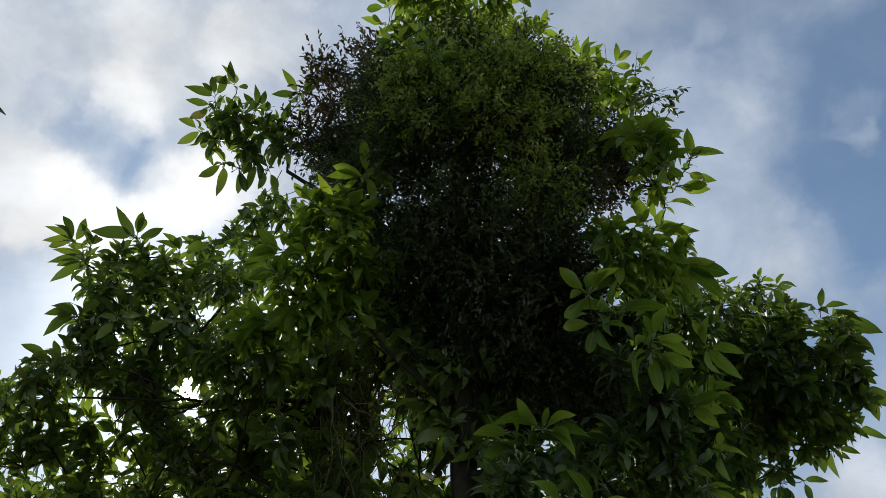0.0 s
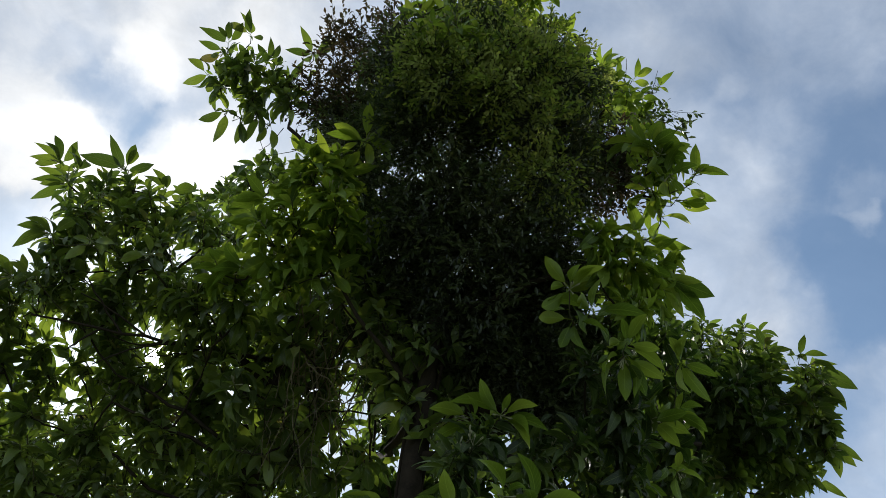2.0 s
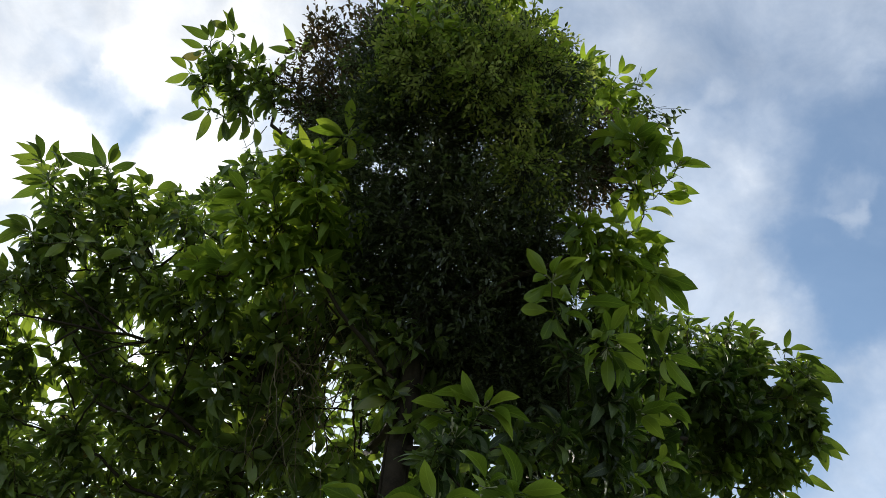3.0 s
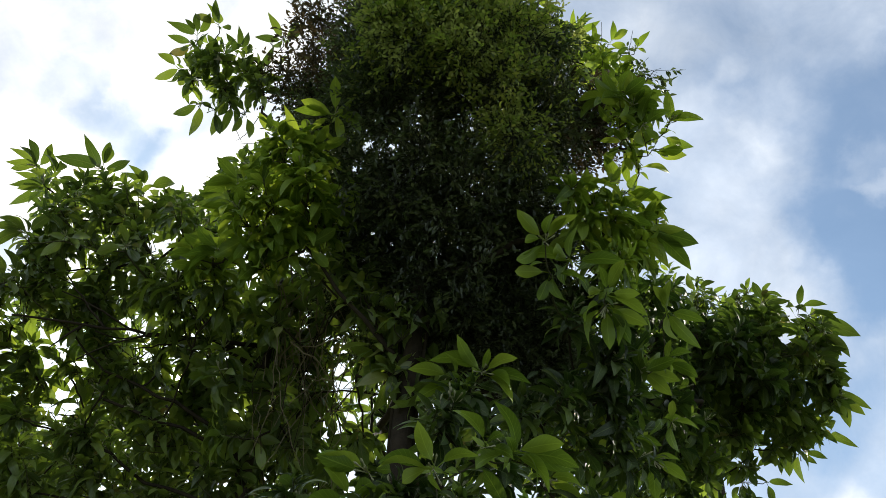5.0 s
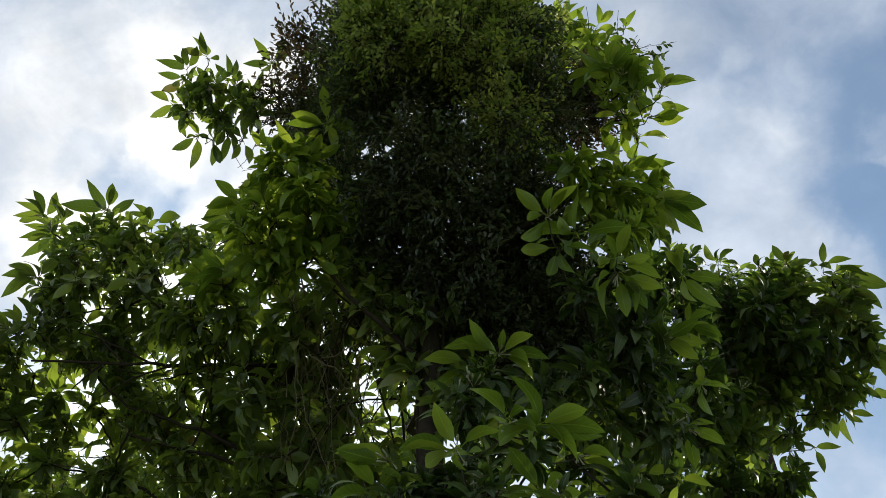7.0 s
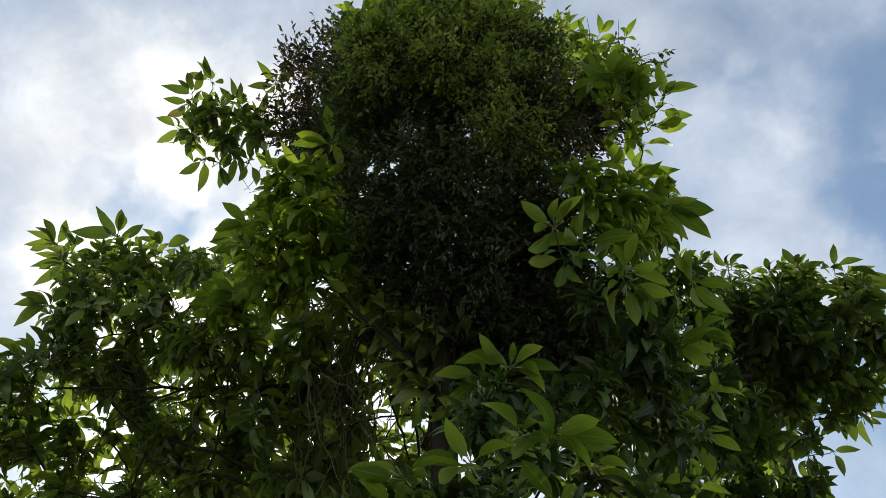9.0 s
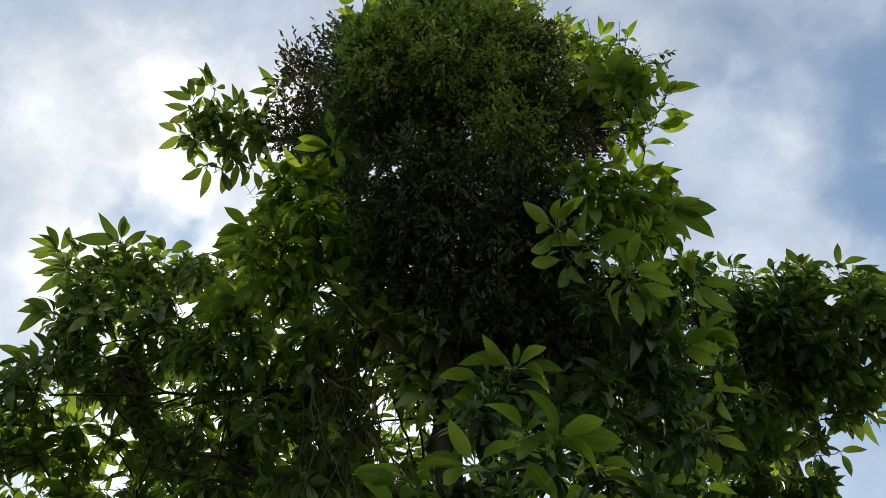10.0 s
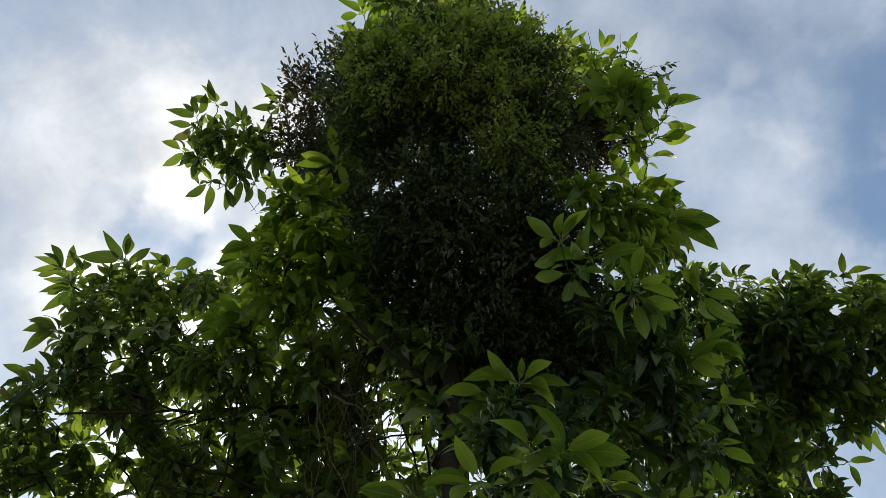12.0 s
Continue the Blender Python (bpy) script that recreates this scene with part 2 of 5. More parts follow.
def bark_material(name, light, dark, scale):
    m, nt = material(name)
    big, small = noise_tex(nt, scale, 8.0, 0.7), noise_tex(nt, scale * 9, 6.0, 0.7)
    colour = ramp(nt, big, [(0.3, dark), (0.7, light)])
    colour = mix(nt, calc(nt, "MULTIPLY", small, 0.6), colour, tuple(c * 0.5 for c in dark))
    p = nt.nodes.new("ShaderNodeBsdfPrincipled")
    link(nt, colour, p.inputs["Base Color"])
    p.inputs["Roughness"].default_value = 0.9
    p.inputs["Specular IOR Level"].default_value = 0.15
    bump = nt.nodes.new("ShaderNodeBump")
    bump.inputs["Strength"].default_value, bump.inputs["Distance"].default_value = 0.7, 0.012
    link(nt, calc(nt, "ADD", big, calc(nt, "MULTIPLY", small, 0.5)), bump.inputs["Height"])
    link(nt, bump.outputs[0], p.inputs["Normal"])
    link(nt, p.outputs[0], nt.nodes.new("ShaderNodeOutputMaterial").inputs[0])
    return m


bark = bark_material("grey_brown_bark", (0.06, 0.044, 0.03), (0.02, 0.015, 0.011), 14.0)
twig_bark = bark_material("twig_bark", (0.12, 0.1, 0.06), (0.055, 0.06, 0.03), 40.0)
wiry_bark = bark_material("wiry_stem_bark", (0.04, 0.036, 0.022), (0.02, 0.022, 0.012), 40.0)
dry_bark = bark_material("dry_twig_bark", (0.34, 0.28, 0.2), (0.2, 0.15, 0.1), 40.0)
bud_skin = bark_material("flower_bud_skin", (0.5, 0.48, 0.32), (0.32, 0.32, 0.17), 90.0)


def grass_material():
    m, nt = material("grass_ground")
    colour = ramp(nt, noise_tex(nt, 0.35, 8.0, 0.65), [(0.3, (0.05, 0.075, 0.022)), (0.55, (0.08, 0.1, 0.034)), (0.75, (0.17, 0.135, 0.085))])
    colour = mix(nt, calc(nt, "MULTIPLY", noise_tex(nt, 45.0, 6.0, 0.7), 0.5), colour, (0.04, 0.055, 0.02))
    p = nt.nodes.new("ShaderNodeBsdfPrincipled")
    link(nt, colour, p.inputs["Base Color"])
    p.inputs["Roughness"].default_value = 0.95
    link(nt, p.outputs[0], nt.nodes.new("ShaderNodeOutputMaterial").inputs[0])
    return m


# building helpers
def part(name, data, mat, parent, label=""):
    ob = new(name, data)
    ob.parent = parent
    data.materials.clear()
    data.materials.append(mat)
    return tagged(ob, label=label)


def mesh_of(name, verts, faces, uvs=None, smooth=True):
    """A mesh from vertex and quad or triangle arrays, with an optional uv for each vertex."""
    me = bpy.data.meshes.new(name)
    verts, faces = np.asarray(verts, dtype=np.float32), np.asarray(faces, dtype=np.int32)
    k = faces.shape[1]
    me.vertices.add(len(verts))
    me.vertices.foreach_set("co", verts.ravel())
    me.loops.add(faces.size)
    me.loops.foreach_set("vertex_index", faces.ravel())
    me.polygons.add(len(faces))
    me.polygons.foreach_set("loop_start", np.arange(0, faces.size, k, dtype=np.int32))
    me.polygons.foreach_set("loop_total", np.full(len(faces), k, dtype=np.int32))
    me.polygons.foreach_set("use_smooth", np.full(len(faces), smooth))
    if uvs is not None:
        layer = me.uv_layers.new(name="leaf")
        layer.data.foreach_set("uv", np.asarray(uvs, dtype=np.float32)[faces.ravel()].ravel())
    me.update(calc_edges=True)
    me.validate()
    return me


def leaf_arrays(rng, wide, curl=0.5, fold=0.3, stalk=0.09, fine=False):
    """A blade one unit long along +y: stalk, broad elliptic outline with a short drawn-out tip, wavy margin, folded along the midrib,
    drooping and swept a little to one side."""
    rows = [0.0, stalk, stalk + 0.05, 0.25, 0.38, 0.52, 0.66, 0.79, 0.89, 0.95, 1.0]
    if fine:
        rows = [0.0, stalk] + [stalk + (1 - stalk) * (i / 18) for i in range(1, 19)]
    steps = len(rows) - 1
    verts, uvs, faces = [], [], []
    twist, wave, sweep = rng.uniform(-0.5, 0.5), rng.uniform(0, 6.28), rng.uniform(-0.16, 0.16)
    fat = rng.uniform(0.92, 1.12)
    for i, s in enumerate(rows):
        if s <= stalk:
            half = 0.011
        else:
            u = (s - stalk) / (1 - stalk)
            half = max(0.003, 0.5 * wide * math.sin(math.pi * u ** fat) ** 0.66 * (1 - 0.4 * max(0, u - 0.84) / 0.16))
        bend = curl * s * s
        y, z = s * (1 - 0.1 * bend), -0.5 * bend * s
        turn = twist * s
        for side in (-1, 0, 1):
            lift = abs(side) * half * fold + 0.07 * wide * abs(side) * math.sin(wave + 9 * s + 1.3 * side)
            x = side * half * (1 + 0.05 * math.sin(wave * 2 + 13 * s + side))
            verts.append((x * math.cos(turn) + sweep * s * s, y, z + lift + x * math.sin(turn)))
            uvs.append((0.5 + 0.5 * side, s))
    for i in range(steps):
        a = 3 * i
        faces += [(a, a + 1, a + 4, a + 3), (a + 1, a + 2, a + 5, a + 4)]
    verts = np.array(verts)
    if fine:
        # turned so that stalk and tip both lie on the y axis, one unit apart
        tip = Vector(verts[-2])
        turn = np.array(tip.rotation_difference(Vector((0, 1, 0))).to_matrix())
        verts = verts @ turn.T / tip.length
    return verts, np.array(faces), np.array(uvs)


def small_leaf_arrays(rng, wide):
    verts = [(0, 0, 0), (-wide / 2, 0.42, 0.1), (wide / 2, 0.42, 0.1), (0, 0.5, 0), (-wide * 0.28, 0.8, 0.02), (wide * 0.28, 0.8, 0.02), (0, 1, rng.uniform(-0.2, 0.05))]
    faces = [(0, 3, 1), (0, 2, 3), (1, 3, 4), (3, 2, 5), (4, 3, 6), (3, 5, 6)]
    return np.array(verts), np.array(faces), None


leaf_rng = random.Random(5)
BLADES = [leaf_arrays(leaf_rng, leaf_rng.uniform(0.29, 0.37), curl=leaf_rng.uniform(0.3, 1.5), fold=leaf_rng.uniform(0.15, 0.5)) for _ in range(18)]
LEAFLETS = [small_leaf_arrays(leaf_rng, leaf_rng.uniform(0.34, 0.5)) for _ in range(5)]
SINGLE = [mesh_of("leaf", *leaf_arrays(leaf_rng, leaf_rng.uniform(0.29, 0.36), curl=leaf_rng.uniform(0.5, 1.7), fold=leaf_rng.uniform(0.2, 0.6), stalk=leaf_rng.uniform(0.14, 0.24), fine=True)) for _ in BLADES]
SINGLE_DEEP = [me.copy() for me in SINGLE]
for me in SINGLE:
    me.materials.append(blade_single)
for me in SINGLE_DEEP:
    me.materials.append(blade_deep)


def scatter(name, kinds, placed):
    """Joins copies of the kinds, each placed as (kind, 4x4 matrix), into one mesh."""
    V, F, U, base = [], [], [], 0
    for k, (v, f, u) in enumerate(kinds):
        ms = np.array([m for kind, m in placed if kind == k])
        if not len(ms):
            continue
        at = np.einsum("nij,vj->nvi", ms[:, :3, :3], v) + ms[:, None, :3, 3]
        V.append(at.reshape(-1, 3))
        F.append((f[None] + (np.arange(len(ms)) * len(v))[:, None, None] + base).reshape(-1, f.shape[1]))
        base += len(ms) * len(v)
        if u is not None:
            U.append(np.tile(u, (len(ms), 1)))
    return mesh_of(name, np.concatenate(V), np.concatenate(F), np.concatenate(U) if U else None)


def aligned(at, along, up, size):
    """A matrix whose y runs along, whose z is as near to up as may be."""
    y = along.normalized()
    x = y.cross(up)
    x = x.normalized() if x.length > 1e-4 else y.orthogonal().normalized()
    z = x.cross(y)
    m = np.eye(4)
    m[:3, 0], m[:3, 1], m[:3, 2], m[:3, 3] = x * size, y * size, z * size, at
    return m


def tubes(name, runs, sides=6):
    """Tapered round stems, each a list of (point, radius), in one mesh."""
    V, F = [], []
    for run in runs:
        side = None
        for i, (p, r) in enumerate(run):
            a = (run[min(i + 1, len(run) - 1)][0] - run[max(i - 1, 0)][0]).normalized()
            side = (side - a * side.dot(a)) if side else a.orthogonal()
            side.normalize()
            other = a.cross(side)
            for k in range(sides):
                t = 2 * math.pi * k / sides
                V.append(p + (side * math.cos(t) + other * math.sin(t)) * r)
        start = len(V) - sides * len(run)
        for i in range(len(run) - 1):
            for k in range(sides):
                a, b = start + i * sides + k, start + i * sides + (k + 1) % sides
                F.append((a, b, b + sides, a + sides))
    return mesh_of(name, [tuple(v) for v in V], F)


def bowed(a, b, ra, rb, rng, steps=6, sag=0.0, wobble=0.05):
    """A stem from a to b, a little crooked; sag below zero bows it upward."""
    length = (b - a).length
    off = Vector((rng.uniform(-1, 1), rng.uniform(-1, 1), rng.uniform(-1, 1))) * wobble * length
    run = []
    for i in range(steps + 1):
        s = i / steps
        bow = math.sin(math.pi * s)
        j = Vector((rng.gauss(0, 1), rng.gauss(0, 1), rng.gauss(0, 1))) * wobble * 0.16 * length * bow
        run.append((a.lerp(b, s) + off * bow - Vector((0, 0, sag * length * bow)) + j, ra + (rb - ra) * s ** 0.8))
    return run


# the ground: one sheet to the horizon
def ground_sheet():
    rings = [0.0, 3, 6, 10, 16, 30, 60, 120, 300, 800, 2500]
    verts, faces, n = [], [], 48
    for r in rings:
        for k in range(n):
            t = 2 * math.pi * k / n
            x, y = r * math.cos(t), r * math.sin(t) + 3
            verts.append((x, y, 0.05 * noise.noise(Vector((x * 0.2, y * 0.2, 0))) * min(1, r / 6) if r < 800 else 0))
    for i in range(len(rings) - 1):
        for k in range(n):
            faces.append((i * n + k, i * n + (k + 1) % n, (i + 1) * n + (k + 1) % n, (i + 1) * n + k))
    return mesh_of("ground", verts, faces)


ground = new("ground", ground_sheet())
ground.data.materials.append(grass_material())
tagged(ground, "rough green grass and bare earth under the tree", "ground", kind="structure")

# the large-leaved tree
tree = new("broadleaf_tree")
tree.location = TREE_BASE = Vector((0.02, 5.17, 0.00))
tagged(tree, "tall evergreen tree with large glossy drooping green leaves", "tree")


HOST = {"tree": tree, "base": TREE_BASE}


def local(p):
    return Vector(p) - HOST["base"]


trunk_rng = random.Random(2)
TRUNK_TOP = Vector((0.14, 4.39, 7.19))
trunk_run = bowed(Vector((0, 0, -0.05)), local(TRUNK_TOP), 0.115, 0.035, trunk_rng, 22, 0.0, 0.006)
trunk_run[0] = (trunk_run[0][0], 0.17)
trunk_run[1] = (trunk_run[1][0], 0.135)
part("trunk", tubes("trunk", [trunk_run], 14), bark, tree, "grey-brown trunk in deep shade")
STEM_FOOT, STEM_TOP = Vector((-0.75, 6.16, -0.05)), Vector((-0.96, 5.38, 5.95))
stem_run = bowed(local(STEM_FOOT), local(STEM_TOP), 0.065, 0.022, trunk_rng, 18, 0.0, 0.012)
part("trunk", tubes("trunk", [stem_run], 12), bark, tree, "slimmer second trunk, dark brown")


def on_run(run, height):
    """The point of a stem nearest to a height, in the tree's frame."""
    return min(run, key=lambda pr: abs(pr[0].z + TREE_BASE.z - height))[0]


def rosette(at, axis, rng, size, count, out):
    """A shoot tip: leaves in a spiral, the young ones upright, the old ones spreading and hanging."""
    axis = axis.normalized()
    side = axis.orthogonal().normalized()
    other = axis.cross(side)
    start, hang = rng.uniform(0, 6.28), rng.uniform(0.15, 0.95)
    for i in range(count):
        phi = start + i * 2.4 + rng.uniform(-0.5, 0.5)
        s = i / max(1, count - 1)
        lean = radians(15 + 80 * s ** 0.7 + rng.uniform(-22, 22))
        radial = side * math.cos(phi) + other * math.sin(phi)
        along = axis * math.cos(lean) + radial * math.sin(lean) + Vector((0, 0, -hang * s))
        up = axis * math.sin(lean) - radial * math.cos(lean) + Vector((rng.gauss(0, 0.4), rng.gauss(0, 0.4), 0.4))
        length = size * (0.55 + 0.5 * min(1, s * 1.8)) * rng.uniform(0.75, 1.12)
        out.append((rng.randrange(len(BLADES)), aligned(at - axis * (0.11 * s), along, up, length)))


pending = []


def shoot(at, *fan):
    """A shoot tip of the next limb whose leaves are laid one by one to fit the camera's view: (heading, climb,
    centimetres) each.
    """
    pending.append((local(at), fan))


def grow(nodes, target, thin, rng, steps=6, wobble=0.09):
    """A side stem to the target from the nearest stem that is there already, thinner than that one."""
    p, r = min(nodes, key=lambda n: (n[0] - target).length + 0.25 * max(0.0, n[0].z - target.z))
    run = bowed(p, target, max(thin, min(r * 0.75, 0.016)), thin, rng, steps, 0.02, wobble)
    nodes.extend(run[2:])
    return run


def bud_cluster(at, axis, rng, out):
    for _ in range(rng.randint(4, 7)):
        way = (axis + Vector((rng.gauss(0, 0.6), rng.gauss(0, 0.6), rng.gauss(0, 0.6)))).normalized()
        tip = at + way * rng.uniform(0.03, 0.08)
        out.append([(at, 0.002), (at.lerp(tip, 0.6), 0.003), (tip, 0.0065), (tip + way * 0.009, 0.001)])


SIGHT_GAPS = [
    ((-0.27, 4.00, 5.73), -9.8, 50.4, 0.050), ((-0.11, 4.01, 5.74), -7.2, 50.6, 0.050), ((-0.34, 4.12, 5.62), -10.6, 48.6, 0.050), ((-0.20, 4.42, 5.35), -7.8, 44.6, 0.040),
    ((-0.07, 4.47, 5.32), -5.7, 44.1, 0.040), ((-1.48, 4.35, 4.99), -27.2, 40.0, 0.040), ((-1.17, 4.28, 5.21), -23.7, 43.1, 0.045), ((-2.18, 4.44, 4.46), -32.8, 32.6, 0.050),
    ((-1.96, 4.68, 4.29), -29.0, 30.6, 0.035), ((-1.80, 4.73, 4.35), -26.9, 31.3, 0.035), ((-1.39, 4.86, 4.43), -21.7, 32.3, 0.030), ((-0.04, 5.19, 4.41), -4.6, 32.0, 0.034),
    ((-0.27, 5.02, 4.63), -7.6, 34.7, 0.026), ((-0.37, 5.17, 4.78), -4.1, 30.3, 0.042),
]  # gaps cut along the camera's lines of sight to show sky: a point, the way and the half-width of the gap
# gaps from the camera towards the sun, so that its disc shows
SIGHT_GAPS += [((-1.79, 5.14, 5.01), SUN_AZ, SUN_EL, 0.042), ((-1.80, 5.33, 4.93), SUN_AZ, SUN_EL, 0.042), ((-1.78, 5.37, 4.94), SUN_AZ, SUN_EL, 0.042)]
SIGHT_GAPS += [
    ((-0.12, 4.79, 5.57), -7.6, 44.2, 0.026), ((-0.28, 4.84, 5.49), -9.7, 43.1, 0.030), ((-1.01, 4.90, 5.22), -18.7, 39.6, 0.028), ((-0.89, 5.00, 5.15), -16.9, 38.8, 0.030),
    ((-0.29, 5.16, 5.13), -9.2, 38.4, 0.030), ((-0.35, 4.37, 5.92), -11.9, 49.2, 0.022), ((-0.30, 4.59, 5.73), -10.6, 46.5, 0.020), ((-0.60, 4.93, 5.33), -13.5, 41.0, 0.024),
]  # finer gaps beside the trunk, also cut along the camera's view
SIGHT_LINES = [(Vector(p), heading(az, el), half) for p, az, el, half in SIGHT_GAPS]


def in_sight_gap(at, wide):
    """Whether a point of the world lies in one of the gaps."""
    for p, along, half in SIGHT_LINES:
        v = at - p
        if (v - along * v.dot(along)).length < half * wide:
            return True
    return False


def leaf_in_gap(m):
    return any(in_sight_gap(Vector(m[:3, 3]) + Vector(m[:3, 1]) * along + HOST["base"], 1.1) for along in (0.0, 0.25, 0.5, 0.75, 1.0))


def branch(seed, foot, clumps, density, size, apart=False, thick=0.03, lift=0.45, label="", skin=blade, deep=False):
    """A limb from its foot on a trunk out to its shoots and to clumps (x, y, z, radius), with side stems, twigs, leaves
    and buds.
    apart: the leaves of its traced shoots are objects of their own; deep: those leaves are of the darker green."""
    rng = random.Random(seed)
    centre = sum((Vector(c[:3]) for c in clumps), Vector()) / len(clumps)
    foot, hub = Vector(foot), local(centre)
    main = bowed(foot, foot.lerp(hub, 0.75) - Vector((0, 0, 0.1)), thick, thick * 0.5, rng, 9, 0.03, 0.07)
    nodes, runs = main[1:], [main]
    leaves, traced, twigs, buds = [], [], [], []
    stops = [("clump", local(c[:3]), c[3]) for c in clumps] + [("shoot", at, fan) for at, fan in pending]
    pending.clear()
    stops.sort(key=lambda s: (s[1] - foot).length)
    for kind, at, more in stops:
        if kind == "shoot":
            mean = sum((Vector(heading(az, el)) for az, el, cm in more), Vector()).normalized()
            heel = at - mean * 0.04 + Vector((0, 0, -0.05))
            twigs.append(grow(nodes, heel, 0.004, rng, 5) + [(at, 0.003)])
            for az, el, cm in more:
                up = Vector((rng.gauss(0, 0.3), 0.5 + rng.gauss(0, 0.3), 0.8))
                traced.append((rng.randrange(len(BLADES)), aligned(at + Vector((rng.gauss(0, 0.008), rng.gauss(0, 0.008), rng.gauss(0, 0.008))), heading(az, el), up, cm / 100)))
            if len(more) < 2:
                continue
            rosette(at - mean * (0.05 if apart else 0), mean + Vector((0, 0, 0.3)), rng, 0.14 if apart else 0.18, rng.randint(2, 4) if apart else rng.randint(4, 7), traced if apart and not deep else leaves)
            if rng.random() < 0.6:
                bud_cluster(at, mean, rng, buds)
            continue
        r = more
        out = at - nodes[0][0]
        heel = at - out.normalized() * r * 0.5 - Vector((0, 0, 0.35 * r))
        runs.append(grow(nodes, heel, 0.007, rng))
        spread = max(0.03, r - 0.05)
        for k in range(max(1, round(density * r * r))):
            while True:
                v = Vector((rng.uniform(-1, 1), rng.uniform(-1, 1), rng.uniform(-1, 1)))
                if v.length <= 1:
                    break
            spot = at + v * spread
            axis = (spot - heel).normalized() * 0.7 + out.normalized() * 0.5 + Vector((0, 0, lift)) + Vector((rng.gauss(0, 0.3), rng.gauss(0, 0.3), rng.gauss(0, 0.2)))
            axis.normalize()
            if any(in_sight_gap(heel.lerp(spot, s) + HOST["base"], 0.6) for s in (0.2, 0.4, 0.6, 0.8, 1.0)):
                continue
            rosette(spot, axis, rng, size * rng.uniform(0.8, 1.12), rng.randint(7, 12), leaves)
            base = spot - axis * rng.uniform(0.1, 0.18)
            twigs.append(bowed(heel, base, 0.005, 0.004, rng, 4, 0.0, 0.12) + [(spot, 0.003)])
            if rng.random() < 0.35:
                bud_cluster(spot, axis, rng, buds)
    leaves, traced = ([leaf for leaf in some if not leaf_in_gap(leaf[1])] for some in (leaves, traced))
    limb = part("limb", tubes("limb", runs[:1], 9), bark, HOST["tree"], label)
    for run in runs[1:]:
        part("side_limb", tubes("side_limb", [run], 6), bark, limb)
    tagged(part("twig", tubes("twig", twigs, 4), twig_bark, limb), kind="stuff")
    if buds:
        tagged(part("flower_bud", tubes("flower_bud", buds, 3), bud_skin, limb, "small pale green flower buds"), kind="stuff")
    if apart:
        for kind, m in traced:
            ob = new("leaf", (SINGLE_DEEP if deep else SINGLE)[kind])
            ob.parent = limb
            ob.matrix_local = Matrix(m.tolist())
    else:
        leaves = traced + leaves
    tagged(part("foliage", scatter("foliage", BLADES, leaves), skin, limb, "dense large pointed green leaves"), kind="stuff")


# upper left limb
UPPER_LEFT = [
    (-1.69, 4.74, 7.25, 0.13), (-1.74, 4.56, 7.44, 0.14), (-1.50, 4.63, 7.37, 0.16), (-1.34, 4.67, 7.17, 0.14), (-1.84, 4.61, 7.39, 0.12),
    (-1.93, 4.60, 7.50, 0.09), (-1.97, 4.74, 7.34, 0.09), (-1.66, 4.84, 7.22, 0.09),
]
shoot((-1.77, 4.47, 7.65), (-142, 29, 22), (-175, 21, 22), (-132, -22, 22), (112, -22, 14))
shoot((-1.95, 4.53, 7.58), (-110, 8, 27), (-149, -7, 15), (176, 2, 21), (146, 19, 22))
shoot((-1.97, 4.59, 7.53), (-108, 0, 22), (-90, -39, 22), (-105, -68, 15))
shoot((-2.07, 4.73, 7.37), (-129, 3, 21), (-79, -35, 24), (-106, -65, 22), (69, -78, 22), (-165, -0, 13))
shoot((-1.91, 4.79, 7.31), (-50, -54, 22), (114, -44, 18), (-116, -46, 19))
shoot((-1.86, 4.92, 7.17), (-138, 12, 18), (-118, -42, 12), (-81, -34, 24), (-21, -55, 29))
shoot((-1.75, 4.95, 7.14), (-2, -57, 23), (41, -57, 23), (-141, -13, 13))
shoot((-1.61, 4.92, 7.17), (-25, -55, 25), (75, -72, 22), (165, 1, 21))
shoot((-1.50, 4.95, 7.14), (-48, -72, 22), (32, -59, 23), (152, -4, 15), (-144, 16, 14))
shoot((-1.60, 4.61, 7.51), (174, 27, 21), (147, 2, 22), (123, -20, 22), (-146, 18, 18), (105, -62, 17))
shoot((-1.23, 4.52, 7.61), (-141, 30, 25), (-101, -13, 24), (144, 14, 22), (127, 3, 21), (-107, -64, 18))
shoot((-1.38, 4.70, 7.42), (152, 32, 22), (-135, -19, 20), (104, -64, 18), (-103, -59, 22))
shoot((-1.69, 4.71, 7.40), (-138, 12, 16), (161, -1, 16), (-103, -81, 18), (106, -39, 18))
branch(11, on_run(trunk_run, 5.6), UPPER_LEFT, 230, 0.18, apart=True, thick=0.030, lift=0.35, label="slender crooked upper limb", deep=True)

# limb towards the viewer on the left
NEAR_LEFT = [
    (-0.68, 4.15, 5.96, 0.14), (-0.85, 4.07, 5.75, 0.19), (-0.88, 4.20, 5.46, 0.18), (-1.04, 4.30, 5.35, 0.17), (-0.68, 4.16, 5.50, 0.22), (-1.00, 4.26, 5.69, 0.10),
    (-1.28, 4.55, 5.22, 0.19), (-0.91, 4.41, 5.22, 0.22), (-0.59, 4.17, 5.79, 0.15), (-0.73, 4.44, 5.34, 0.23), (-0.55, 4.41, 5.52, 0.19),
]
shoot((-0.53, 3.98, 5.99), (-176, 37, 24), (-115, 2, 24), (-103, -11, 26), (138, 14, 19), (108, -23, 24), (79, -33, 24), (30, -60, 24))
shoot((-0.75, 4.11, 5.73), (-161, 37, 32), (-131, 15, 32), (-110, -3, 26), (-162, 25, 20), (139, -3, 24), (100, -12, 26), (-80, -25, 32))
